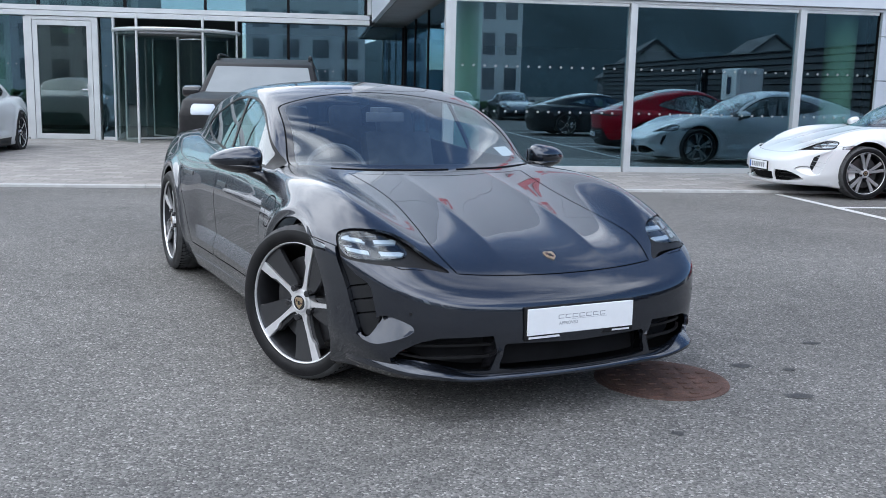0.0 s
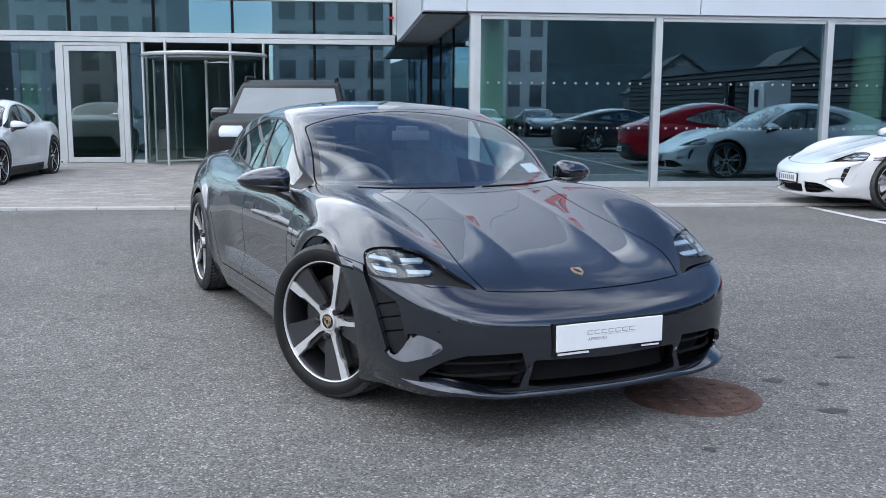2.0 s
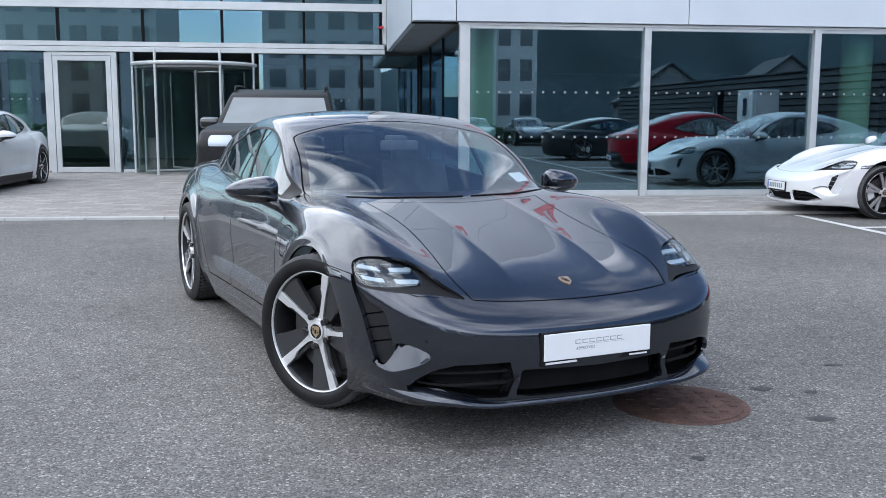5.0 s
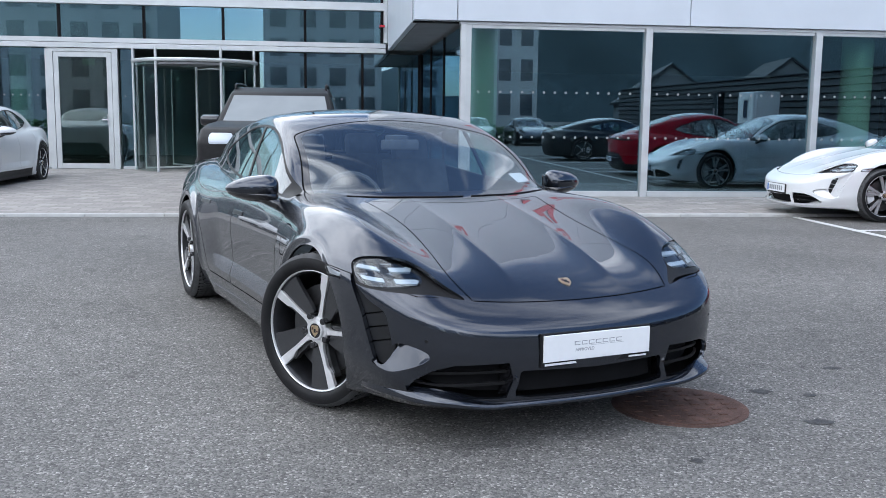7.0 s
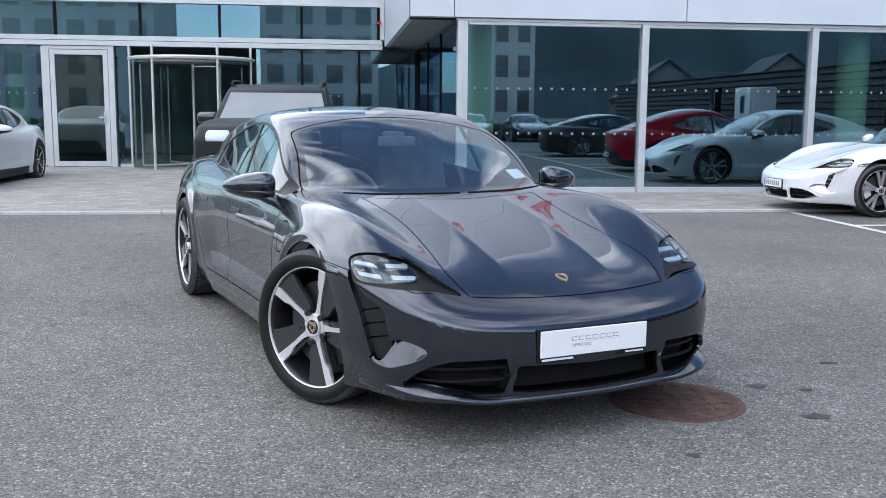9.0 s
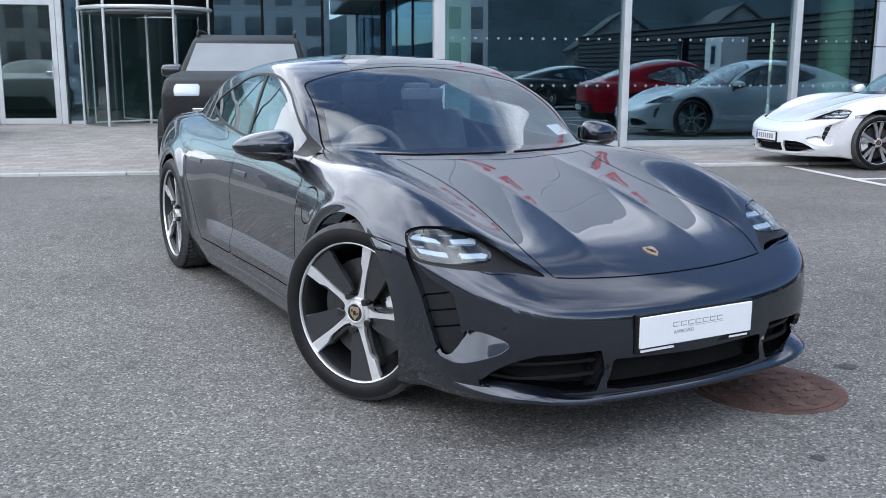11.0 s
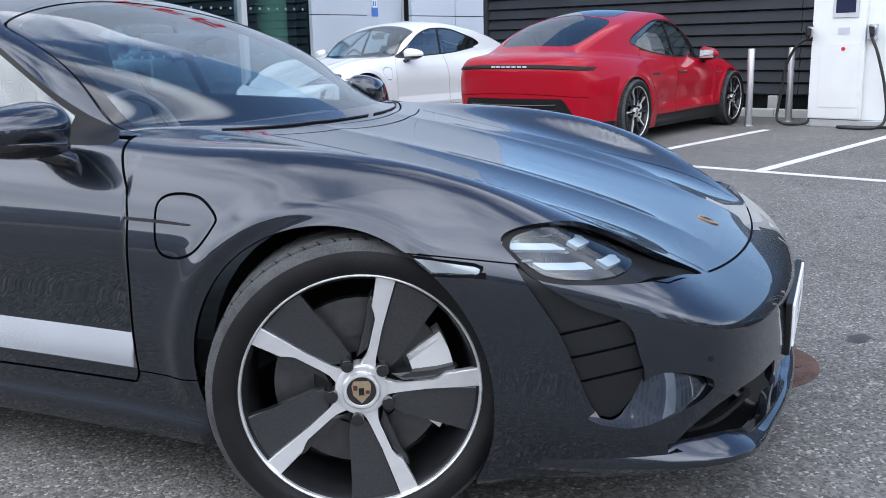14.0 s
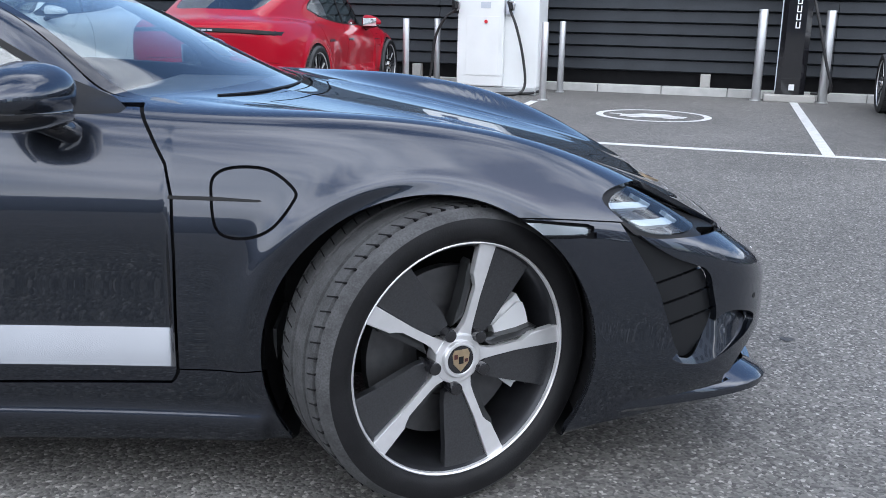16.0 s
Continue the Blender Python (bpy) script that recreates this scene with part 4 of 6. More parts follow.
CHIN = inside([(0.345, 0.330), (0.350, 0.275), (0.368, 0.226), (0.30, 0.216), (-0.1, 0.210), (-0.1, 0.318)])
MARKER = inside(rounded([(0.06, 0.700), (0.12, 0.690), (0.275, 0.676), (0.287, 0.662), (0.27, 0.652), (0.135, 0.656)], 3))
REAR_GLASS = inside(rounded([(-2.68, 0.44), (-2.66, 0.2), (-2.66, -0.3), (-3.54, -0.3), (-3.56, 0.0), (-3.52, 0.36), (-3.42, 0.47), (-3.2, 0.515), (-2.9, 0.535), (-2.76, 0.515)], 4))
ROOF_PANEL = inside([(-1.47, -0.2), (-1.47, 0.20), (-1.53, 0.40), (-1.60, 0.455), (-2.55, 0.455), (-2.62, 0.40), (-2.64, -0.2)])


def hood_edge(x, y, z):
    slope = (HOOD_Y(x + 0.002) - HOOD_Y(x - 0.002)) / 0.004
    side = np.maximum((y - HOOD_Y(x)) / np.sqrt(1 + slope ** 2), np.maximum(y - 0.80, 0.80 - z - 0.4 * np.maximum(x + 0.1, 0)))
    back = (-0.375 - 0.42 * y ** 2) - x
    return np.maximum(np.maximum(side, x - (0.760 - 0.22 * y ** 2)), np.maximum(back, z - 0.95))


def cut_saloon():
    s = Skin()
    far = lambda g, keep: np.maximum(g, keep)
    s.cut(lambda x, y, z: far(np.hypot(x - ARCH_X, z - AXLE_Z) - ARCH_R, 0.45 - y), "arch")
    s.cut(lambda x, y, z: far(np.hypot(x - ARCH_X + 2.88, z - AXLE_Z) - ARCH_R, 0.45 - y), "arch")
    s.cut(lambda x, y, z: z - 0.150, "underbody")
    screen = lambda x, y, z: smax(smax(y - (0.735 - 0.27 * (z - 0.89)), (-1.42 + 0.30 * y ** 2) - x, 0.03), np.maximum(x - (-0.43 - 0.50 * y ** 2), 0.7 - z), 0.006)
    s.cut(screen, "screen_border")
    s.gap(screen, ("body", "screen_border"), 0.0035)
    s.cut(lambda x, y, z: np.maximum(screen(x, y, z) + 0.034, x + 0.52 + 0.46 * y ** 2), "windscreen", ("screen_border",))
    win = lambda x, y, z: far(WINDOWS(x, z), 0.35 - y)
    s.cut(win, "window_trim")
    s.cut(lambda x, y, z: np.maximum(np.maximum(win(x, y, z) + 0.013, x + 0.93), -((x + 1.65) + 0.25 * (z - 0.95))), "window_front", ("window_trim",))
    s.cut(lambda x, y, z: np.maximum(win(x, y, z) + 0.013, (x + 1.685) + 0.25 * (z - 0.95)), "window_rear", ("window_trim",))
    s.cut(lambda x, y, z: far(ROOF_PANEL(x, y), 1.0 - z), "roof_panel")
    s.gap(lambda x, y, z: far(ROOF_PANEL(x, y), 1.0 - z), ("body", "roof_panel"), 0.003)
    s.cut(lambda x, y, z: far(REAR_GLASS(x, y), 1.0 - z), "rear_window")
    lamp = lambda x, y, z: np.maximum(LAMP(y, z), 0.2 - x)
    s.cut(lamp, "lamp_surround")
    s.cut(lambda x, y, z: np.maximum(LENS(y, z), 0.2 - x), "lamp_lens", ("lamp_surround",))
    s.cut(hood_edge, "hood")
    s.gap(hood_edge, ("body", "hood"), 0.0030)
    s.cut(lambda x, y, z: far(MARKER(x, z), 0.6 - y), "side_marker")
    s.gap(lambda x, y, z: far(MARKER(x, z), 0.6 - y), ("body", "side_marker"), 0.0035)
    s.band(lambda x, y, z: z - 0.333, 0.0018, "joint", ("body",), lambda x, y, z: np.maximum(np.maximum(-0.65 - x, x + 0.3), 0.6 - y))
    split = lambda x, y, z: np.minimum(np.maximum(z - (0.671 - 0.35 * (0.86 - y)), 0.06 - x), (0.762 - 0.22 * y ** 2) - x)
    s.cut(split, "bumper")
    s.cut(lambda x, y, z: np.maximum(np.abs(split(x, y, z)) - 0.0018, 0.62 - y), "joint", ("body", "bumper"))
    s.cut(lambda x, y, z: far(VENT(x, z), 0.7 - y), "vent", ("bumper",))
    for z0 in (0.545, 0.485, 0.425):
        s.band(lambda x, y, z: z - z0 - 0.25 * (x - 0.55), 0.0035, "vent_gap", ("vent",))
    s.cut(lambda x, y, z: 0.540 + 0.35 * (0.556 - z) - x, "vent_slit", ("vent",))
    s.cut(lambda x, y, z: far(FLOOR(y, z), 0.3 - x), "vent_floor", ("bumper",))
    s.cut(lambda x, y, z: far(INTAKE(y, z), 0.5 - x), "intake", ("bumper",))
    for z0 in (0.266, 0.312):
        s.band(lambda x, y, z: z - z0, 0.0055, "grille_bar", ("intake",))
    s.cut(lambda x, y, z: far(CHIN(y, z), 0.5 - x), "chin", ("bumper",))
    s.cut(lambda x, y, z: np.maximum(z - 0.205, 0.35 - x), "front_lip", ("bumper",))
    flap = lambda x, y, z: far(FLAP(x, z), 0.6 - y)
    s.cut(flap, "charge_flap")
    s.gap(flap, ("body", "charge_flap"), 0.0034)
    for g, name in ((DOOR_FRONT, "door_front"), (DOOR_REAR, "door_rear")):
        edge = lambda x, y, z: far(g(x, z), 0.5 - y)
        s.cut(edge, name)
    for g in (DOOR_FRONT, DOOR_REAR):
        s.gap(lambda x, y, z: far(g(x, z), 0.5 - y), ("body", "door_front", "door_rear"), 0.0036)
    for d in ("door_front", "door_rear"):
        s.cut(lambda x, y, z: np.maximum(np.maximum(z - INSET_TOP, INSET_LOW - z), -2.2 - x), d + "_inset", (d,))
    s.cut(lambda x, y, z: np.maximum(np.maximum(z - 0.300, -2.36 - x), x + 0.40), "sill")
    s.cut(lambda x, y, z: np.maximum(z - 0.55 + 0.25 * ramp(y, 0.58, 0.76), x + 3.34), "diffuser")
    s.band(lambda x, y, z: z - 0.60 + 0.06 * y * y, 0.003, "joint", ("body",), lambda x, y, z: x + 3.75)
    for z0, w in ((0.714, 0.0066), (0.674, 0.0072)):
        s.band(lambda x, y, z: z - z0 - 0.05 * (y - 0.76), w, "lamp_bar", ("lamp_lens",), lambda x, y, z: np.maximum(np.maximum(0.650 - y, y - 0.862), 0.022 - np.abs(y - 0.772)))
    return s


def lathe(profile, sides=64, bm=None):
    """A ring turned about z from (radius, height) points."""
    bm = bm or bmesh.new()
    rings = []
    for k in range(sides):
        a = 2 * math.pi * k / sides
        rings.append([bm.verts.new((r * math.cos(a), r * math.sin(a), h)) for r, h in profile])
    for k in range(sides):
        a, b = rings[k], rings[(k + 1) % sides]
        for i in range(len(profile) - 1):
            bm.faces.new((a[i], b[i], b[i + 1], a[i + 1]))
    return bm


def polar(r, deg):
    return (r * math.cos(radians(deg)), r * math.sin(radians(deg)))


TYRE_R, RIM_R, HALF_W = 0.358, 0.272, 0.132
WHEEL_MESHES = {}


def wheel_meshes(design):
    """The meshes of one wheel, lying flat with its outer face up: (name, mesh, material, label)."""
    if design in WHEEL_MESHES:
        return WHEEL_MESHES[design]
    out = []
    half = [(0.278, 0.110), (0.2825, 0.119), (0.290, 0.126), (0.305, 0.130), (0.322, 0.130), (0.336, 0.126), (0.347, 0.117), (0.3555, 0.098), (0.3515, 0.094), (0.3515, 0.086), (0.3575, 0.084), (0.358, 0.042), (0.351, 0.040), (0.351, 0.030), (0.358, 0.028)]
    walls = half[:6]
    out.append(("tyre", mesh_of(lathe(walls + [(0.345, 0.09), (0.345, -0.09)] + [(r, -h) for r, h in walls[::-1]], 96), "tyre", True), TYRE, ""))
    out.append(("tread", mesh_of(lathe(half[5:] + [(r, -h) for r, h in half[:4:-1]], 96), "tread", True), TREAD, "dusty grooved tread"))
    bm = bmesh.new()
    for k in range(64):
        for s in (-1, 1):
            a = 360 * k / 64
            turn = Matrix.Rotation(radians(a), 4, "Z")
            b = box(0.340, 0.3581, -0.0016, 0.0016, 0.056, 0.100, bm=bmesh.new())
            tilt = turn @ Matrix.Rotation(0.25, 4, "X")
            moved(b, Matrix.Scale(s, 4, (0, 0, 1)) @ tilt)
            me = bpy.data.meshes.new("tmp")
            b.to_mesh(me)
            b.free()
            bm.from_mesh(me)
            bpy.data.meshes.remove(me)
    out.append(("sipe", mesh_of(bm, "sipe"), DARK_GAP, ""))
    lip = [(0.2655, 0.106), (0.267, 0.114), (0.270, 0.1165), (0.2735, 0.1145), (0.275, 0.106)]
    out.append(("rim_lip", mesh_of(lathe(lip, 96), "rim_lip", True), ALLOY, "bright machined rim edge"))
    barrel = [(0.270, 0.108), (0.258, 0.095), (0.252, 0.03), (0.245, -0.06), (0.255, -0.11), (0.268, -0.118)]
    out.append(("barrel", mesh_of(lathe(barrel, 72), "barrel", True), DARK_ALLOY, ""))
    first = {"blade": 2.0, "five": 18.0, "mesh": 0.0}[design]

    def add(name, outline, z0, z1, mat, bevel=0.004, rise=0.0):
        b = prism(outline, z0, z1)
        if bevel:
            top = [e for e in b.edges if all(abs(v.co.z - z1) < 1e-6 for v in e.verts)]
            bmesh.ops.bevel(b, geom=top, offset=bevel, segments=2, affect="EDGES", profile=0.6)
        if rise:
            for v in b.verts:
                v.co.z += rise * min(1.0, math.hypot(v.co.x, v.co.y) / 0.26)
        out.append((name, mesh_of(b, name), mat, ""))

    if design == "blade":
        for k in range(5):
            a = first + 72 * k
            arm = [polar(0.056, a - 22), polar(0.085, a - 7.0), polar(0.150, a - 3.6), polar(0.271, a - 2.4), polar(0.271, a + 7.0), polar(0.196, a + 7.4), polar(0.168, a + 2.6), polar(0.100, a + 3.0), polar(0.080, a + 6.5), polar(0.056, a + 20)]
            add("spoke", arm, 0.070, 0.088, ALLOY, 0.003, 0.018)
            blade = [polar(0.072, a - 20), polar(0.090, a - 7.8), polar(0.150, a - 4.2), polar(0.2645, a - 2.9), polar(0.2645, a - 15), polar(0.2645, a - 27), polar(0.215, a - 28), polar(0.110, a - 37), polar(0.084, a - 40)]
            add("blade", blade, 0.060, 0.080, CARBON, 0.004, 0.018)
            back = [polar(0.070, a + 24), polar(0.095, a + 4.0), polar(0.166, a + 3.4), polar(0.195, a + 8.0), polar(0.225, a + 7.8), polar(0.215, a + 9.5), polar(0.180, a + 9.5), polar(0.12, a + 13)]
            add("spoke_flank", back, 0.040, 0.076, FLANK_ALLOY, 0.008, 0.012)
    elif design == "five":
        for k in range(5):
            a = first + 72 * k
            add("spoke", [polar(0.05, a - 24), polar(0.12, a - 15), polar(0.268, a - 14), polar(0.268, a - 4), polar(0.16, a - 2), polar(0.09, a), polar(0.05, a)], 0.066, 0.084, SATIN_ALLOY, 0.004, 0.014)
            add("spoke", [polar(0.05, a), polar(0.09, a), polar(0.16, a + 4), polar(0.268, a + 9), polar(0.268, a + 19), polar(0.12, a + 15), polar(0.05, a + 22)], 0.060, 0.078, SATIN_ALLOY, 0.004, 0.014)
    else:
        for k in range(10):
            a = first + 36 * k
            add("spoke", [polar(0.05, a - 8), polar(0.268, a - 3.5), polar(0.268, a + 0.5), polar(0.05, a + 3)], 0.066, 0.084, ALLOY if k % 2 else DARK_ALLOY, 0.003, 0.014)
            add("spoke", [polar(0.14, a - 1), polar(0.268, a + 9), polar(0.268, a + 13), polar(0.14, a + 4)], 0.062, 0.080, DARK_ALLOY, 0.003, 0.014)
    add("hub", [polar(0.060, first + 12 * k) for k in range(30)], 0.055, 0.096, ALLOY, 0.006)
    for k in range(5):
        x, y = polar(0.068, first + 72 * k - 30)
        out.append(("lug_bolt", mesh_of(rod((x, y, 0.05), (x, y, 0.112), 0.0150, sides=12, bevel=0.003), "lug_bolt", True), GLOSS_BLACK, ""))
    out.append(("centre_cap", mesh_of(lathe([(0.0445, 0.09), (0.0440, 0.101), (0.0405, 0.1055), (0.0345, 0.1062), (0.0325, 0.104), (0.0001, 0.104)], 40), "centre_cap", True), ALLOY, ""))
    out.append(("cap_disc", mesh_of(rod((0, 0, 0.100), (0, 0, 0.1056), 0.0325, sides=32), "cap_disc"), GLOSS_BLACK, "black badge disc"))
    shield = [(-0.017, 0.024), (0.017, 0.024), (0.022, 0.014), (0.019, -0.008), (0.0, -0.028), (-0.019, -0.008), (-0.022, 0.014)]
    out.append(("cap_crest", mesh_of(prism(shield, 0.1055, 0.1068), "cap_crest"), GOLD, "small gold shield"))
    for x0, x1, y0, y1 in ((-0.018, -0.009, 0.003, 0.014), (0.009, 0.018, -0.006, 0.002)):
        out.append(("crest_field", mesh_of(box(x0, x1, y0, y1, 0.1067, 0.1072), "crest_field"), CREST_RED, ""))
    out.append(("crest_field", mesh_of(box(-0.006, 0.006, -0.009, 0.008, 0.1067, 0.1075), "crest_field"), BLACK_PLASTIC, ""))
    out.append(("valve", mesh_of(rod((*polar(0.225, first - 28), 0.06), (*polar(0.215, first - 28), 0.09), 0.005, sides=8), "valve"), BLACK_PLASTIC, ""))
    for name, me, mat, label in out:
        if name not in ("tyre", "tread", "sipe"):
            me.transform(Matrix.Diagonal((1.03, 1.03, 1, 1)))
    WHEEL_MESHES[design] = out
    return out


def add_wheel(car, x, side, steer, design, spin=0.0):
    """side 1: left, -1: right. The wheel is a part with its own pieces; disc and calliper stay with the car."""
    flat = Matrix(((-side, 0, 0, 0), (0, 0, side, 0), (0, 1, 0, 0), (0, 0, 0, 1)))
    if steer:
        x += 0.04 * side
    kingpin = Matrix.Translation((x, side * (0.787 if steer else 0.800), AXLE_Z)) @ Matrix.Rotation(radians(steer), 4, "Z")
    place = kingpin @ Matrix.Translation((0, side * 0.052, 0)) @ flat
    items = wheel_meshes(design)
    wheel = part("wheel", items[4][1], items[4][2], car)
    wheel.matrix_basis = place @ Matrix.Rotation(radians(spin), 4, "Z")
    for i, (name, me, mat, label) in enumerate(items):
        if i != 4:
            ob = part(name, me, mat, wheel, label)
            if name == "sipe":
                tagged(ob, kind="stuff")
    if "disc" not in WHEEL_MESHES:
        disc = lathe([(0.07, 0.02), (0.11, 0.022), (0.112, 0.030), (0.205, 0.030), (0.205, 0.002), (0.07, 0.002)], 48)
        WHEEL_MESHES["disc"] = mesh_of(disc, "brake_disc", True)
        arc = [polar(0.222, a) for a in range(-34, 35, 6)] + [polar(0.125, a) for a in range(30, -31, -6)]
        b = prism(arc, -0.03, 0.058)
        bmesh.ops.bevel(b, geom=[e for e in b.edges if all(v.co.z > 0.05 for v in e.verts)], offset=0.012, segments=3, affect="EDGES")
        WHEEL_MESHES["calliper"] = mesh_of(b, "brake_calliper", True)
    d = part("brake_disc", WHEEL_MESHES["disc"], DISC, car)
    d.matrix_basis = place
    c = part("brake_calliper", WHEEL_MESHES["calliper"], CALIPER, car, "white brake calliper")
    c.matrix_basis = place @ Matrix.Rotation(0 if side < 0 else math.pi, 4, "Z")
    return wheel


def seat_bm(x, y):
    bm = box(x - 0.26, x + 0.24, y - 0.25, y + 0.25, 0.36, 0.52, 0.06)
    b = box(-0.07, 0.07, -0.25, 0.25, 0.0, 0.62, 0.06, bmesh.new())
    moved(b, pose(x - 0.27, y, 0.46, 0, -20))
    h = box(-0.05, 0.05, -0.13, 0.13, 0.58, 0.80, 0.05, bmesh.new())
    moved(h, pose(x - 0.28, y, 0.44, 0, -18))
    for extra in (b, h):
        me = bpy.data.meshes.new("tmp")
        extra.to_mesh(me)
        extra.free()
        bm.from_mesh(me)
        bpy.data.meshes.remove(me)
    return bm


SALOON = {}


def saloon_parts():
    """Cuts the hull once; lists of (name, mesh, material, label) shared by all saloons."""
    if SALOON:
        return SALOON["list"]
    s = cut_saloon()
    out = []
    P = "paint"

    def both(name, label, mat, *tags, **kw):
        q = s.piece(*tags)
        if name.endswith("inset"):
            at = q[0].copy()
            at[:, 2] = np.clip(at[:, 2], INSET_LOW + 0.012, INSET_TOP - 0.012)
            q = (q[0], q[1], hull_normals(at)[1], q[3])
        if name == "vent_floor":
            y, z = q[0][:, 1], q[0][:, 2]
            deep = np.clip((z - 0.308) / 0.11, 0, 1)
            tip = q[2] + np.array([0.0, 0.0, 0.36])
            q = (q[0] - q[2] * 0.032 * deep[:, None], q[1], tip / np.linalg.norm(tip, axis=1)[:, None], q[3])
        if name.startswith(("lamp_", "headlamp")):
            y = q[0][:, 1]
            back = 0.048 * ramp(0.83 - y, 0.0, 0.17) * (1 - ramp(0.63 - y, 0.0, 0.12))
            at = q[0].copy()
            at[:, 0] -= back
            q = (at, *q[1:])
        if len(q[0]):
            for side in (1, -1):
                out.append((name, panel_mesh(name, q, side=side, **kw), mat, label))

    def whole(name, label, mat, *tags, **kw):
        q = s.piece(*tags)
        if len(q[0]):
            out.append((name, panel_mesh(name, q, **kw), mat, label))

    whole("body_shell", "", P, "body")
    whole("hood", "", P, "hood", depth=0.02)
    whole("front_bumper", "", P, "bumper", depth=0.02)
    both("door_front", "", P, "door_front")
    both("door_rear", "", P, "door_rear")
    both("door_front_inset", "", P, "door_front_inset", depth=0.002)
    both("door_rear_inset", "", P, "door_rear_inset", depth=0.002)
    both("charge_flap", "", P, "charge_flap")
    whole("front_lip", "", P, "front_lip", depth=0.03)
    both("sill", "", P, "sill")
    whole("windscreen", "clear windscreen", CAR_GLASS, "windscreen", depth=0.004, sink=0.002)
    whole("screen_border", "black glass border", GLOSS_BLACK, "screen_border", depth=0.004, sink=0.002)
    both("window_trim", "black window trim", BLACK_PLASTIC, "window_trim", depth=0.006)
    both("window_front", "", SIDE_GLASS, "window_front", depth=0.003, sink=0.004)
    both("window_rear", "", SIDE_GLASS, "window_rear", depth=0.003, sink=0.004)
    whole("roof_panel", "dark glass roof panel", GLOSS_BLACK, "roof_panel", depth=0.004)
    whole("rear_window", "dark rear window", DARK_GLASS, "rear_window", depth=0.004, sink=0.002)
    whole("underbody", "", BLACK_PLASTIC, "underbody", depth=0.003)
    # real black frame; along the tail the black also imitates shade in the recess
    both("lamp_surround", "black headlamp surround", BLACK_PLASTIC, "lamp_surround", depth=0.02, sink=0.010)
    both("headlamp_lens", "clear headlamp lens", LAMP_GLASS, "lamp_lens", "lamp_bar", depth=0.003, sink=0.002)
    both("lamp_bar", "bright light bar", LIGHT_BAR, "lamp_bar", depth=0.010, sink=0.016)
    both("headlamp_bowl", "dark headlamp inside", LAMP_BOWL, "lamp_lens", "lamp_bar", depth=0.001, sink=0.055)
    both("side_marker", "clear side marker lamp", LAMP_GLASS, "side_marker", depth=0.003, sink=0.002)
    both("marker_back", "silver marker reflector", STEEL, "side_marker", depth=0.002, sink=0.014)
    both("vent_floor", "", P, "vent_floor", depth=0.004)
    both("vent_slat", "", VENT_SHADE, "vent", depth=0.02, sink=0.022)
    both("vent_slit", "", VENT_SHADE, "vent_slit", depth=0.02, sink=0.022)
    # dark sheet behind the slats in place of the vent's inner shade
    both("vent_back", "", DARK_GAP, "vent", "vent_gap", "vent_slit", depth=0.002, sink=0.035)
    both("grille_bar", "", BLACK_PLASTIC, "grille_bar", depth=0.012, sink=0.045)
    # near-black sheets set far back stand in for shade deep in the openings
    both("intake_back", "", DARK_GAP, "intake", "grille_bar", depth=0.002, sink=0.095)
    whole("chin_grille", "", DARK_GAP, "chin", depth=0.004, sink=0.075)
    whole("diffuser", "black rear diffuser", BLACK_PLASTIC, "diffuser", depth=0.01)
    for g in s.bm.faces:
        if g[s.tag] == 0 and g.calc_center_median().x < -3.3:
            g[s.tag] = s.number("tail_end")
    whole("inner_shell", "", DARK_GAP, "body", "hood", "bumper", "door_front", "door_rear", "door_front_inset", "door_rear_inset", "joint", "charge_flap", "sill", "window_trim", "front_lip", depth=0.001, sink=0.013)
    # wheel housings
    for x in (ARCH_X, ARCH_X - 2.88):
        for side in (1, -1):
            bm = bmesh.new()
            rows = []
            for k in range(25):
                a = radians(-25 + 230 * k / 24)
                rows.append([bm.verts.new((x + (ARCH_R + 0.004) * math.cos(a), side * y, AXLE_Z + (ARCH_R + 0.004) * math.sin(a))) for y in (0.50, 0.70, 0.86)])
            for a, b in zip(rows, rows[1:]):
                for i in (0, 1):
                    bm.faces.new((a[i], b[i], b[i + 1], a[i + 1]))
            bm.faces.new([r[0] for r in rows])
            out.append(("wheel_housing", mesh_of(bm, "wheel_housing"), BLACK_PLASTIC, ""))
    # cabin
    dash = box(-1.02, -0.50, -0.68, 0.68, 0.70, 0.885, 0.05)
    out.append(("dashboard", mesh_of(dash, "dashboard", True), CABIN, ""))
    out.append(("cabin_floor", mesh_of(box(-3.0, -0.45, -0.72, 0.72, 0.25, 0.36), "cabin_floor"), CABIN, ""))
    for y in (0.37, -0.37):
        out.append(("seat", mesh_of(seat_bm(-1.45, y), "seat", True), CABIN, "black leather seat"))
        out.append(("rear_seat", mesh_of(seat_bm(-2.40, y), "rear_seat", True), CABIN, ""))
    ring = [(-1.03 - 0.06 * math.sin(a * math.pi / 10), -0.37 + 0.18 * math.cos(a * math.pi / 10), 0.84 + 0.165 * math.sin(a * math.pi / 10)) for a in range(20)]
    out.append(("steering_wheel", mesh_of(tube(ring, 0.016, 8, closed=True), "steering_wheel", True), CABIN_LIGHT, ""))
    out.append(("steering_boss", mesh_of(box(-1.06, -1.0, -0.45, -0.29, 0.80, 0.88, 0.02), "steering_boss", True), CABIN, ""))
    out.append(("rear_mirror", mesh_of(box(-1.24, -1.21, -0.12, 0.12, 1.135, 1.195, 0.012), "rear_mirror", True), CABIN, ""))
    out.append(("sensor_pod", mesh_of(box(-1.35, -1.22, -0.05, 0.05, 1.185, 1.222, 0.012), "sensor_pod", True), CABIN, ""))
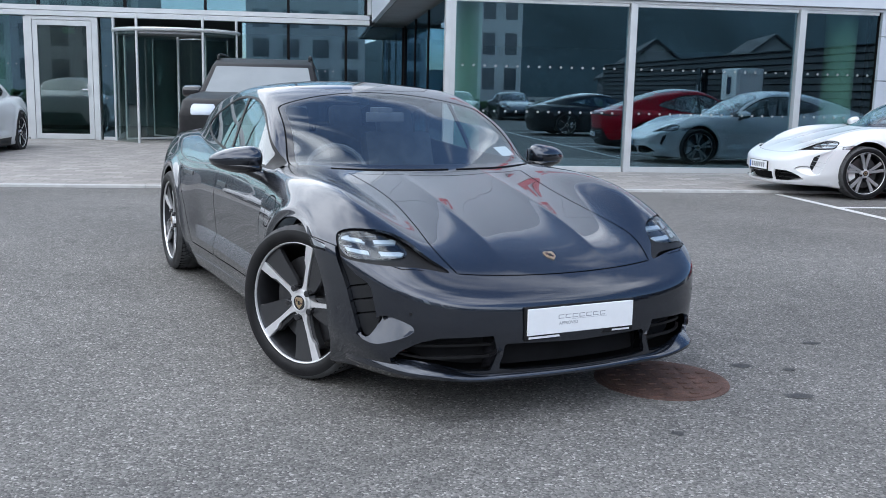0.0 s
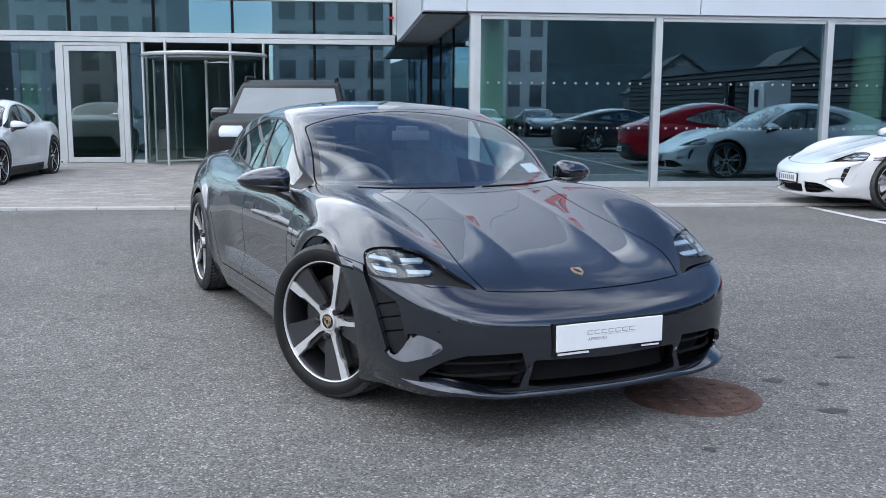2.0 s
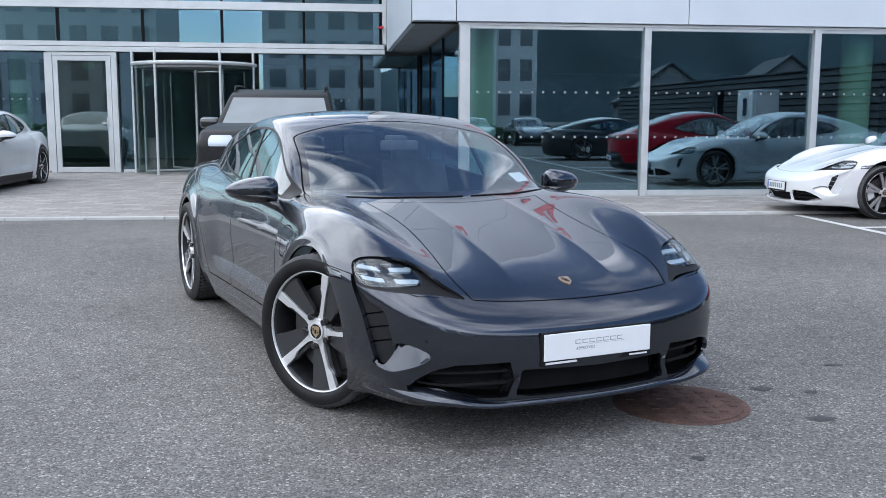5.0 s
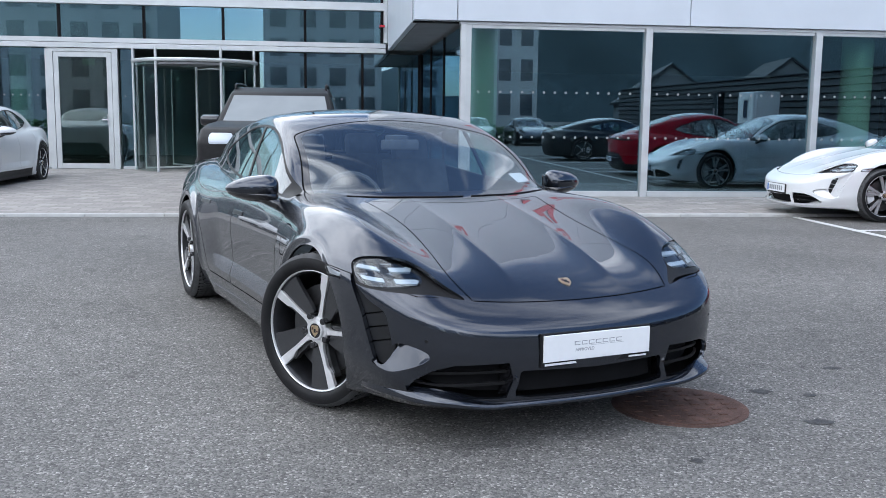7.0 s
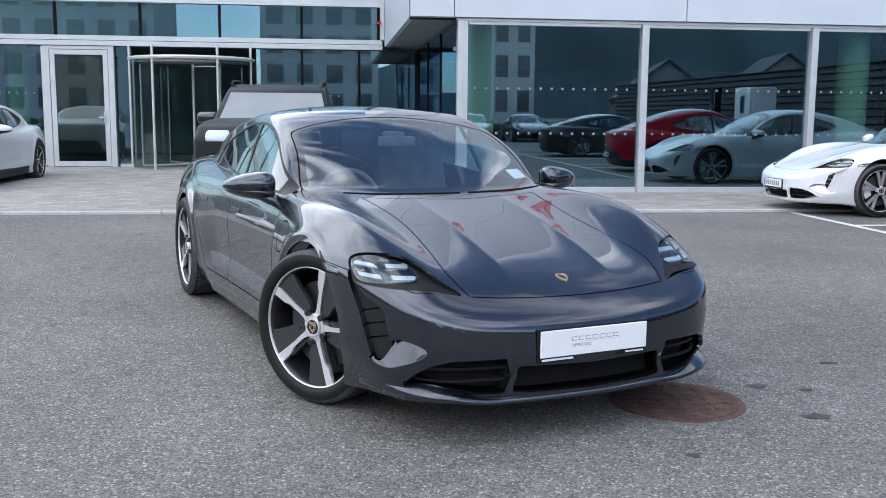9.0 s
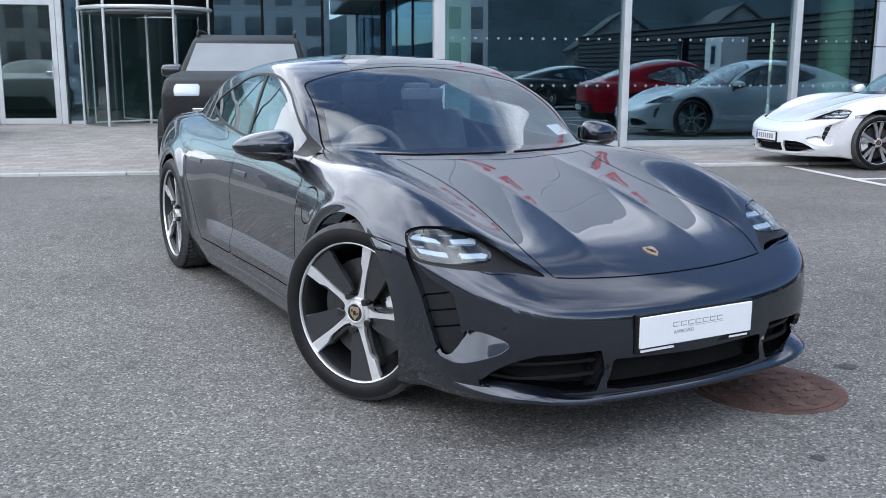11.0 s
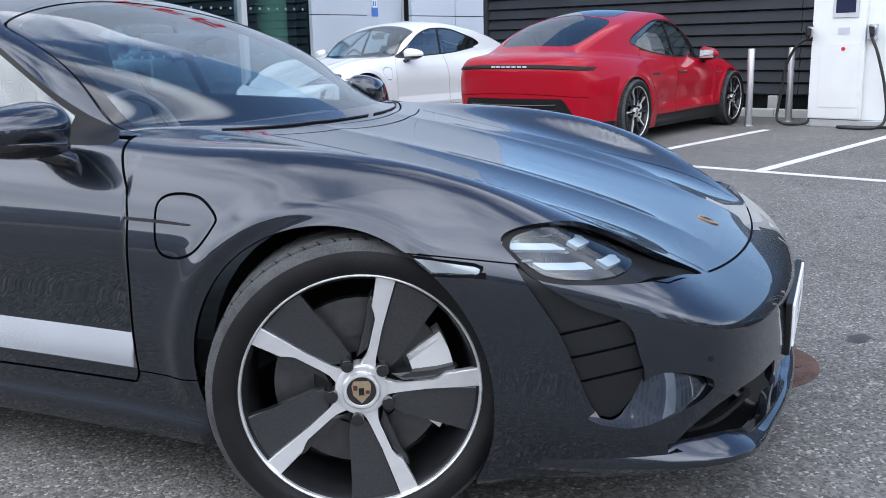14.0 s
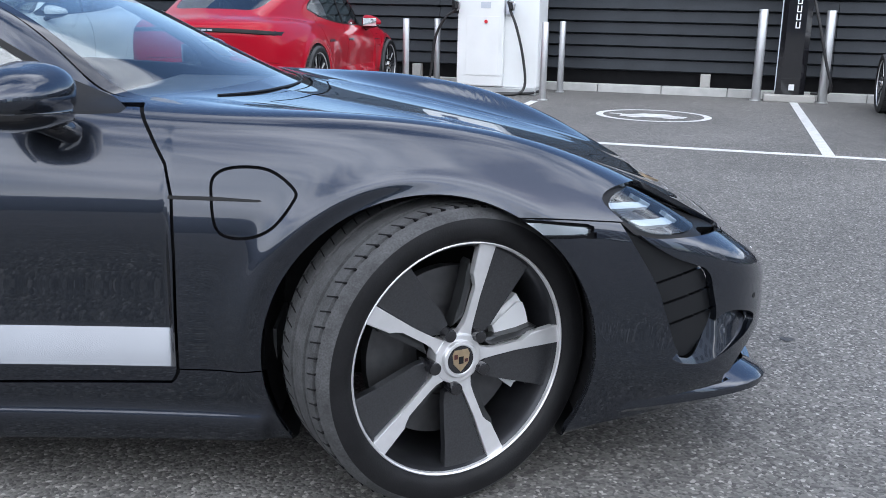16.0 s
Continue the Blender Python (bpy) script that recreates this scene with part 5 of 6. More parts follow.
    # mirrors
    for side in (1, -1):
        cap = bmesh.new()
        bmesh.ops.create_uvsphere(cap, u_segments=28, v_segments=16, radius=1.0)
        for v in cap.verts:
            x, y, z = v.co
            flat = 1 if x > 0 else 0.55
            v.co = (-0.955 + 0.105 * math.copysign(abs(x) ** 0.9, x) * flat * (1 - 0.2 * y) - 0.03 * y, side * (0.972 + 0.135 * math.copysign(abs(y) ** 0.8, y)), 0.948 + 0.062 * math.copysign(abs(z) ** 0.8, z) * (1 - 0.42 * y) - 0.004 * y)
        out.append(("mirror_cap", mesh_of(cap, "mirror_cap", True), P, ""))
        band = bmesh.new()
        bmesh.ops.create_uvsphere(band, u_segments=28, v_segments=12, radius=1.0)
        for v in band.verts:
            x, y, z = v.co
            v.co = (-0.955 + 0.101 * x * (1 if x > 0 else 0.55) * (1 - 0.2 * y) - 0.03 * y, side * (0.968 + 0.130 * math.copysign(abs(y) ** 0.8, y)), 0.912 + 0.040 * z * (1 - 0.4 * y) + 0.012 * y)
        out.append(("mirror_base", mesh_of(band, "mirror_base", True), GLOSS_BLACK, "gloss black mirror underside"))
        foot = tube(bend([(-0.86, side * 0.80, 0.83), (-0.875, side * 0.87, 0.865), (-0.92, side * 0.94, 0.902)], 4), 0.026, 10)
        out.append(("mirror_stalk", mesh_of(foot, "mirror_stalk", True), GLOSS_BLACK, ""))
        out.append(("mirror_glass", mesh_of(box(-1.024, -1.018, side * 0.965 - 0.09, side * 0.965 + 0.09, 0.905, 0.985, 0.002), "mirror_glass"), CHROME, "mirror glass"))
        # lamp modules inside the headlamp
        for k, (ly, lz) in enumerate(((0.83, 0.712), (0.725, 0.712), (0.83, 0.672), (0.725, 0.672))):
            bx = {0: 0.322, 1: 0.365, 2: 0.352, 3: 0.405}[k]
            b = box(-0.012, 0.012, -0.026, 0.026, -0.006, 0.006, 0.003)
            moved(b, pose(bx, side * ly, lz, 0, 0, side * 38))
            out.append(("lamp_module", mesh_of(b, "lamp_module", True), CHROME, "bright lamp module"))
    SALOON["list"] = out
    return out


def make_saloon(name, label, m, paint_mat, design, steer=0.0, spin=0.0, group="", shape=None, swap=None):
    """shape: a bend of the whole body for another kind of car; swap: other materials for some parts."""
    car = thing(name, label, "car", m, group)
    for pname, me, mat, plabel in saloon_parts():
        if shape:
            me = me.copy()
            co = np.empty(len(me.vertices) * 3)
            me.vertices.foreach_get("co", co)
            me.vertices.foreach_set("co", shape(co.reshape(-1, 3)).ravel())
        if swap and pname in swap:
            me = me.copy()
            me.materials.clear()
            mat = swap[pname]
        use = paint_mat if mat == "paint" else mat
        if not me.materials:
            me.materials.append(use)
        ob = part(pname, me, use, car, plabel)
        if mat == "paint":
            ob.material_slots[0].link = "OBJECT"
            ob.material_slots[0].material = paint_mat
    for x, st in ((AXLE_X, steer), (AXLE_X - WHEELBASE, 0.0)):
        for side in (1, -1):
            add_wheel(car, x, side, st, design, spin * -side)
    return car


def car_pose(x, y, heading):
    """heading: the way the nose points, degrees from +x."""
    return pose(x, y, 0, 0, 0, heading)

# the cars
def on_hull(x, y, z, lift=0.0):
    """A pose on the hull near a place, its z along the surface's normal and its y as upright as can be."""
    p = settle(np.array([[x, y, z]], float), 8)
    n = Vector(hull_normals(p)[1][0])
    up = (Vector((0, 0, 1)) - n * n.z).normalized()
    right = up.cross(n)
    at = Vector(p[0]) + n * lift
    return Matrix(((right.x, up.x, n.x, at.x), (right.y, up.y, n.y, at.y), (right.z, up.z, n.z, at.z), (0, 0, 0, 1)))


def nose_x(y, z):
    lo, hi = 0.2, 1.2
    for _ in range(30):
        mid = (lo + hi) / 2
        if hull(np.array([mid]), np.array([y]), np.array([z]))[0] > 0:
            hi = mid
        else:
            lo = mid
    return lo


def tail_x(y, z):
    lo, hi = -4.4, -3.2
    for _ in range(30):
        mid = (lo + hi) / 2
        if hull(np.array([mid]), np.array([y]), np.array([z]))[0] > 0:
            lo = mid
        else:
            hi = mid
    return hi


def writing(name, text, height, m, mat, parent, label=""):
    c = bpy.data.curves.new(name, "FONT")
    c.body, c.size, c.align_x, c.align_y, c.extrude = text, height / 0.70, "CENTER", "CENTER", 0.0006
    t = new("tmp", c)
    me = bpy.data.meshes.new_from_object(t)
    bpy.data.objects.remove(t)
    ob = part(name, me, mat, parent, label)
    ob.matrix_basis = m
    return ob


def number_plate(car, x, z, heading, marks=None, width=0.52, back=False):
    """A plate that stands off the body, its face along +x of its own pose."""
    m = pose(x, 0, z, 90, 0, 90 + heading)
    plate = part("number_plate", box(-width / 2, width / 2, -0.055, 0.055, -0.004, 0.004, 0.003), PLATE_WHITE, car, "white number plate")
    plate.matrix_basis = m
    part("plate_holder", box(-width / 2 - 0.008, width / 2 + 0.008, -0.078, 0.062, -0.020, -0.0042, 0.004), BLACK_PLASTIC, plate)
    if marks is None:
        part("plate_band", box(-width / 2 + 0.006, -width / 2 + 0.045, -0.048, 0.048, 0.004, 0.0046), BLUE_SIGN, plate)
        for k in range(7):
            part("plate_mark", box(-0.19 + k * 0.058, -0.15 + k * 0.058, -0.032, 0.032, 0.004, 0.0046), PLATE_GREY, plate)
    return plate


def trim_parts(car, paint_mat):
    """Crest, wipers, door handles, fender blades and sensors that all the saloons have."""
    crest = [(-0.022, 0.030), (0.022, 0.030), (0.026, 0.018), (0.022, -0.010), (0.0, -0.034), (-0.022, -0.010), (-0.026, 0.018)]
    ob = part("crest", prism(crest, 0, 0.003), GOLD, car, "small gold crest on the hood")
    ob.matrix_basis = on_hull(0.648, 0.0, 0.641, 0.0005)
    for c in ([(-0.017, 0.004), (-0.002, 0.004), (-0.002, 0.022), (-0.017, 0.022)], [(0.002, -0.018), (0.015, -0.010), (0.015, 0.0), (0.002, 0.0)]):
        part("crest_field", prism(c, 0.003, 0.0036), CREST_RED, ob)
    part("crest_centre", prism([(-0.008, -0.008), (0.008, -0.008), (0.008, 0.012), (-0.008, 0.012)], 0.003, 0.0042), BLACK_PLASTIC, ob)
    for side in (1, -1):
        for x in (-1.58, -2.38):
            b = box(-0.105, 0.105, -0.014, 0.014, -0.006, 0.005, 0.004)
            h = part("door_handle", b, BLACK_PAINT, car)
            h.matrix_basis = on_hull(x, side * 0.93, 0.755)
        b = prism([(-0.105, 0.004), (0.0, 0.003), (0.095, -0.002), (0.100, -0.004), (0.090, -0.007), (-0.105, -0.004)], 0.0, 0.003)
        if side > 0:
            moved(b, Matrix.Scale(-1, 4, (1, 0, 0)))
        f = part("fender_blade", b, BLACK_PLASTIC, car)
        f.matrix_basis = on_hull(-0.545, side * 0.93, 0.732, 0.001)
        s = part("park_sensor", rod((0, 0, -0.004), (0, 0, 0.0008), 0.007, sides=16), BLACK_PLASTIC, car)
        s.matrix_basis = on_hull(0.74, side * 0.70, 0.455)
        # chin fin between the intakes
        fin = prism([(0, 0), (0.09, -0.01), (0.10, -0.05), (0.05, -0.12), (0, -0.14)], -0.008, 0.008)
        fin = part("chin_fin", fin, GLOSS_BLACK, car)
        fin.matrix_basis = Matrix.Translation((0.772, side * 0.385, 0.352)) @ pose(0, 0, 0, 90, 0, side * -14)
    lip = bmesh.new()
    last = None
    for k in range(61):
        y = -0.850 + 1.70 * k / 60
        x = nose_x(abs(y), 0.222)
        run = (0.014 + 0.028 * ramp(np.array(abs(y)), 0.35, 0.62)) * (1 - 0.95 * ramp(np.array(abs(y)), 0.66, 0.85))
        rise = 0.030 * ramp(np.array(abs(y)), 0.42, 0.68)
        ring = [lip.verts.new((x + a, y * (1 + a * 0.35), b + rise * c)) for a, b, c in ((-0.02, 0.210, 1.6), (run * 0.5, 0.200, 1.2), (run * 0.93, 0.193, 1.0), (run, 0.189, 1.0), (run * 0.97, 0.181, 0.8), (-0.06, 0.166, 0))]
        if last:
            for i in range(5):
                lip.faces.new((last[i], ring[i], ring[i + 1], last[i + 1]))
        if k in (0, 60):
            lip.faces.new(ring if k else ring[::-1])
        last = ring
    part("splitter", lip, paint_mat, car, "", True)
    for y0, y1 in ((-0.56, 0.05), (0.10, 0.66)):
        pts = [on_hull(-0.455 - 0.47 * y * y, y, 0.93, 0.001).translation for y in (y0 + (y1 - y0) * k / 8 for k in range(9))]
        part("wiper_blade", tube(pts, 0.003, 6), BLACK_PLASTIC, car)


# the grey car's painted insets get the sky sheen as a material
grey_car = make_saloon("sports_saloon", "dark grey metallic four door sports saloon with steered wheels", car_pose(1.988, 5.7125, -71.35), GREY_PAINT, "blade", steer=28, spin=0, swap={"door_front_inset": INSET_SHEEN, "door_rear_inset": INSET_SHEEN})
trim_parts(grey_car, GREY_PAINT)
plate = number_plate(grey_car, 0.900, 0.415, 0, marks="dealer")
# brand word as plain strokes
for k in range(7):
    x = -0.115 + k * 0.034
    part("print_bar", box(x, x + 0.027, 0.020, 0.0225, 0.0040, 0.0045), PLATE_GREY, plate)
    part("print_bar", box(x, x + 0.027, 0.006, 0.0085, 0.0040, 0.0045), PLATE_GREY, plate)
    part("print_bar", box(x, x + 0.003, 0.0086, 0.0199, 0.0040, 0.0045), PLATE_GREY, plate)
part("print_rule", box(-0.05, 0.125, 0.0005, 0.0015, 0.0040, 0.0045), PLATE_GREY, plate)
writing("print_word", "APPROVED", 0.013, pose(-0.065, -0.014, 0.0042), PLATE_GREY, plate, "grey lettering")
part("print_bar", box(-0.25, -0.10, -0.071, -0.062, -0.0042, -0.0034), PLATE_WHITE, plate)
part("print_bar", box(0.16, 0.25, -0.071, -0.064, -0.0042, -0.0034), PLATE_WHITE, plate)
slip = part("paper_slip", box(-0.075, 0.075, -0.04, 0.04, -0.001, 0.001), PLATE_WHITE, grey_car, "white paper slip behind the windscreen")
slip.matrix_basis = on_hull(-0.83, 0.60, 0.98, -0.010)

def raised(p):
    """The taller body of the white cars."""
    q = p.copy()
    q[:, 2] += 0.11 * np.maximum(p[:, 2] - 0.40, 0)
    q[:, 0] += 0.26 * np.maximum(p[:, 0] - 0.40, 0)
    return q


def high_roofed(p):
    """The higher cabin of the red car."""
    q = p.copy()
    q[:, 2] += 0.30 * np.maximum(p[:, 2] - 0.93, 0)
    return q


white_car = make_saloon("sports_saloon", "white four door sports saloon parked in a bay", car_pose(8.49, 13.98, 180.0), WHITE_PAINT, "five", shape=raised, swap={"roof_panel": WHITE_PAINT, "vent_slat": WHITE_PAINT, "vent_back": WHITE_PAINT})
trim_parts(white_car, WHITE_PAINT)
number_plate(white_car, 1.035, 0.405, 0)
red_car = make_saloon("sports_saloon", "red four door sports saloon parked tail out", car_pose(11.85, 10.42, 4), RED_PAINT, "mesh", shape=high_roofed, swap={"sill": BLACK_PLASTIC})
trim_parts(red_car, RED_PAINT)
number_plate(red_car, -4.030, 0.40, 180)
lamp = bmesh.new()
last = None
for k in range(41):
    y = -0.83 + 1.66 * k / 40
    ring = [lamp.verts.new((tail_x(y, z - 0.05 * abs(y) ** 3) - (0.014 if 0.87 < z < 0.9 else -0.006), y, z - 0.05 * abs(y) ** 3)) for z in (0.855, 0.872, 0.894, 0.910)]
    if last:
        for i in range(3):
            lamp.faces.new((last[i], ring[i], ring[i + 1], last[i + 1]))
    last = ring
part("tail_lamp", lamp, BLACK_PLASTIC, red_car, "full width dark tail lamp bar", True)
for k in range(7):
    y = 0.066 * (k - 3)
    part("letter_shape", box(tail_x(y, 0.883) - 0.019, tail_x(y, 0.883) - 0.013, y - 0.024, y + 0.024, 0.875, 0.891), SILVER_PANEL, red_car, "pale raised letter shape")
for k in range(5):
    pts = [on_hull(-3.98, y * 0.06, 0.26 + 0.055 * k, 0.004).translation for y in range(-9, 10)]
    part("diffuser_slat", tube(pts, 0.007, 6), GLOSS_BLACK, red_car)
# estate-like sister car at the entrance, with dark arch cladding
cladded = make_saloon("sports_estate", "white sports estate with black wheel arch cladding", car_pose(-5.42, 17.62, -90), WHITE_PAINT, "mesh", shape=raised, swap={"vent_slat": WHITE_PAINT, "vent_back": WHITE_PAINT, "sill": BLACK_PLASTIC, "front_lip": BLACK_PLASTIC})
for side in (1, -1):
    for x in (ARCH_X, ARCH_X - 2.88):
        bm = bmesh.new()
        rows = []
        for k in range(33):
            a = radians(-20 + 220 * k / 32)
            ring = []
            for r in (ARCH_R - 0.004, ARCH_R + 0.022, ARCH_R + 0.05):
                q = settle(np.array([[x + r * math.cos(a), 0.95, AXLE_Z + r * math.sin(a)]]), 6)[0]
                ring.append(bm.verts.new((x + r * math.cos(a), side * (q[1] + (0.012 if r < ARCH_R + 0.04 else 0.001)), AXLE_Z + r * math.sin(a))))
            rows.append(ring)
        for a, b in zip(rows, rows[1:]):
            for i in (0, 1):
                bm.faces.new((a[i], b[i], b[i + 1], a[i + 1]))
        part("arch_cladding", bm, BLACK_PLASTIC, cladded, "black arch cladding", True)


def across(profile, half, narrow=0.0, base=0.0, bevel=0.08, segments=3):
    """A side profile (x, z) carried across y, drawn in above a base height, with rounded edges."""
    bm = moved(prism(profile, -half, half), pose(0, 0, 0, 90))
    bmesh.ops.bevel(bm, geom=list(bm.edges), offset=bevel, segments=segments, affect="EDGES", profile=0.5, clamp_overlap=True)
    for v in bm.verts:
        v.co.y *= 1 - narrow * max(v.co.z - base, 0)
    return bm


def slab(corners, depth=0.012):
    """A thin pane through corners, pushed inwards."""
    bm = bmesh.new()
    p = [Vector(c) for c in corners]
    n = (p[1] - p[0]).cross(p[2] - p[0]).normalized()
    a, b = [bm.verts.new(c) for c in p], [bm.verts.new(c - n * depth) for c in p]
    bm.faces.new(a)
    bm.faces.new(b[::-1])
    for i in range(len(p)):
        bm.faces.new((a[i], b[i], b[i - 1], a[i - 1]))
    return bm


def make_offroader(m):
    """A large off-roader: body, cabin, panes, lamps, grille, mirrors, rails and wheels."""
    car = thing("off_roader", "black off-roader with a silver sunshade in the windscreen", "car", m)
    part("body", across([(0.86, 0.36), (0.90, 0.62), (0.88, 1.02), (0.68, 1.17), (0.20, 1.22), (-0.62, 1.25), (-3.7, 1.26), (-3.95, 1.05), (-3.98, 0.60), (-3.9, 0.36)], 0.850, 0.04, 0.95, 0.07), BLACK_PLASTIC, car, smooth=True)
    part("cabin", across([(-0.56, 1.16), (-1.30, 1.655), (-1.62, 1.735), (-2.3, 1.75), (-3.25, 1.715), (-3.80, 1.20)], 0.845, 0.36, 1.2, 0.05), BLACK_PLASTIC, car, smooth=True)
    part("windscreen", slab([(-0.665, -0.735, 1.250), (-0.665, 0.735, 1.250), (-1.205, 0.645, 1.610), (-1.205, -0.645, 1.610)], 0.012), SUNSHADE, car, "silver sunshade behind the windscreen")
    for side in (1, -1):
        for x0, x1 in ((-0.92, -1.92), (-1.98, -3.05)):
            low, top = 0.846, 0.722
            front = -0.62 if x0 > -1 else 0.0
            pts = [(x0, side * low, 1.25), (x1, side * low, 1.27), (x1, side * top, 1.62), (x0 + front, side * top, 1.62)]
            part("window", slab(pts[:: side]), DARK_GLASS, car)
        lamp = part("headlamp", across([(0.62, 1.00), (0.898, 0.965), (0.872, 1.06), (0.70, 1.135)], 0.15, 0, 0, 0.03, 2), SILVER_PANEL, car, "pale headlamp", True)
        lamp.location = (0, side * 0.56, 0)
        cap = part("mirror", across([(-0.09, -0.08), (0.08, -0.07), (0.09, 0.05), (-0.06, 0.09)], 0.13, 0, 0, 0.04), BLACK_PAINT, car, smooth=True)
        cap.location = (-0.86, side * 0.935, 1.25)
        part("mirror_stalk", rod((-0.86, side * 0.80, 1.19), (-0.86, side * 0.95, 1.21), 0.03), BLACK_PLASTIC, car)
        part("roof_rail", tube(bend([(-1.50, side * 0.655, 1.70), (-1.62, side * 0.655, 1.775), (-2.4, side * 0.65, 1.79), (-3.15, side * 0.645, 1.745), (-3.25, side * 0.645, 1.69)], 6), 0.018, 8), BLACK_PLASTIC, car, smooth=True)
        for x in (AXLE_X, AXLE_X - WHEELBASE):
            add_wheel(car, x, side, 0.0, "five")
            part("wheel_arch", moved(lathe([(0.37, -0.10), (0.43, -0.10), (0.43, 0.05), (0.37, 0.05)], 40), pose(x, side * 0.93, AXLE_Z, 90)), BLACK_PLASTIC, car, "", True)
    for k in range(4):
        part("grille_bar", box(0.865, 0.915, -0.50, 0.50, 0.58 + 0.075 * k, 0.61 + 0.075 * k, 0.008), CHROME if k == 3 else BLACK_PLASTIC, car)
    part("bumper", box(0.82, 0.93, -0.90, 0.90, 0.34, 0.52, 0.04), BLACK_PLASTIC, car)
    return car


make_offroader(car_pose(0.40, 13.95, -91.5))
black_car = make_saloon("sports_saloon", "black four door sports saloon parked in a bay", car_pose(12.0, 2.12, 0), BLACK_PAINT, "mesh")
trim_parts(black_car, BLACK_PAINT)
# posts, chargers and their cables
def bollard(x, y, h=1.0, r=0.045):
    b = thing("bollard", "brushed steel bollard standing on the asphalt", "bollard", pose(x, y, 0), "charger bollards")
    part("tube", rod((0, 0, 0), (0, 0, h), r, sides=20, bevel=0.006), STEEL, b, smooth=True)
    part("base_ring", rod((0, 0, 0), (0, 0, 0.012), r + 0.02, sides=20, bevel=0.003), STEEL, b)
    return b


for x, y in ((11.725, 9.167), (11.52, 7.20), (12.888, 7.205), (12.65, 9.0)):
    bollard(x, y)
for x, y in ((12.95, 4.50), (13.0, 3.64)):
    bollard(x, y, 1.22, 0.062)

ch = thing("charging_station", "tall white rapid charging cabinet with two cables", "charging station", pose(12.15, 7.42, 0))
part("plinth", box(0.0, 0.72, 0.0, 1.15, 0.0, 0.09, 0.008), ALUMINIUM, ch)
part("cabinet", box(0.06, 0.70, 0.0, 1.15, 0.091, 2.10, 0.02), CHARGER_WHITE, ch)
part("front_panel", box(-0.03, 0.058, 0.47, 1.13, 0.10, 2.08, 0.02), CHARGER_WHITE, ch)
part("lower_door", box(-0.038, -0.031, 0.52, 1.00, 0.25, 1.05, 0.003), CHARGER_WHITE, ch)
scr = part("screen_frame", box(-0.045, -0.031, 0.56, 0.88, 1.36, 1.92, 0.008), ALUMINIUM, ch)
part("screen", box(-0.049, -0.0455, 0.60, 0.84, 1.42, 1.87), SCREEN, scr, "dark display")
part("label_strip", box(-0.035, -0.031, 0.66, 0.80, 1.16, 1.24), SILVER_PANEL, ch)
part("stop_button", rod((-0.031, 0.72, 0.98), (-0.055, 0.72, 0.98), 0.024, sides=20, bevel=0.004), RED_SIGN, ch, "red stop button")
for y, out_y in ((0.40, -0.02), (1.165, 0.05)):
    holster = part("holster", box(-0.04, 0.08, y - 0.05, y + 0.05, 1.08, 1.28, 0.015), SILVER_PANEL if y < 1 else BLACK_PLASTIC, ch)
    part("plug", tube(bend([(-0.05, y, 1.24), (-0.13, y - 0.03, 1.22), (-0.17, y - 0.06, 1.14)], 4), 0.032, 10), BLACK_PLASTIC, holster, smooth=True)
    part("plug_handle", tube(bend([(-0.12, y - 0.02, 1.25), (-0.20, y - 0.10, 1.24), (-0.19, y - 0.10, 1.16), (-0.14, y - 0.06, 1.13)], 5), 0.014, 8), STEEL, holster, smooth=True)
part("cable", tube(bend([(-0.16, 0.36, 1.14), (-0.16, 0.26, 0.9), (-0.14, 0.16, 0.5), (-0.16, 0.12, 0.15), (-0.24, 0.22, 0.03), (-0.30, 0.55, 0.025), (-0.22, 0.66, 0.025), (-0.16, 0.40, 0.025), (-0.08, 0.10, 0.03), (0.10, -0.03, 0.05)], 8), 0.019, 8), RUBBER_CABLE, ch, smooth=True)
part("cable", tube(bend([(-0.15, 1.12, 1.13), (-0.12, 1.28, 1.02), (-0.05, 1.44, 0.75), (-0.02, 1.50, 0.35), (-0.05, 1.52, 0.10), (-0.10, 1.42, 0.03), (-0.12, 1.25, 0.025), (-0.05, 1.14, 0.04), (0.03, 1.12, 0.09)], 8), 0.019, 8), RUBBER_CABLE, ch, smooth=True)

post = thing("charging_post", "slim black charging post on a concrete foot", "charging post", pose(13.02, 4.07, 0))
part("foot", box(-0.16, 0.28, -0.33, 0.33, 0.0, 0.10, 0.02), CONCRETE, post, "pale concrete foot")
col = [(-0.07, -0.19), (-0.10, -0.12), (-0.10, 0.12), (-0.07, 0.19), (0.14, 0.19), (0.14, -0.19)]
part("column", prism(col, 0.10, 2.2), GLOSS_BLACK, post)
part("edge_strip", box(-0.088, -0.076, 0.186, 0.20, 0.15, 2.15, 0.003), SILVER_PANEL, post)
for k in range(7):
    z = 0.98 + k * 0.105
    part("letter_bar", box(-0.1045, -0.1005, -0.045, -0.030, z, z + 0.085), WHITE_SIGN, post)
    part("letter_bar", box(-0.1045, -0.1005, 0.000, 0.015, z, z + 0.085), WHITE_SIGN, post)
    part("letter_bar", box(-0.1045, -0.1005, -0.0295, -0.0005, z, z + 0.012), WHITE_SIGN, post)
part("lower_mark", box(-0.1045, -0.1005, -0.05, 0.02, 0.16, 0.24), WHITE_SIGN, post)
part("cable", tube(bend([(-0.05, -0.20, 1.35), (-0.10, -0.30, 1.0), (-0.10, -0.42, 0.55), (-0.08, -0.52, 0.22), (0.02, -0.46, 0.13), (0.06, -0.28, 0.12)], 7), 0.02, 8), RUBBER_CABLE, post, smooth=True)

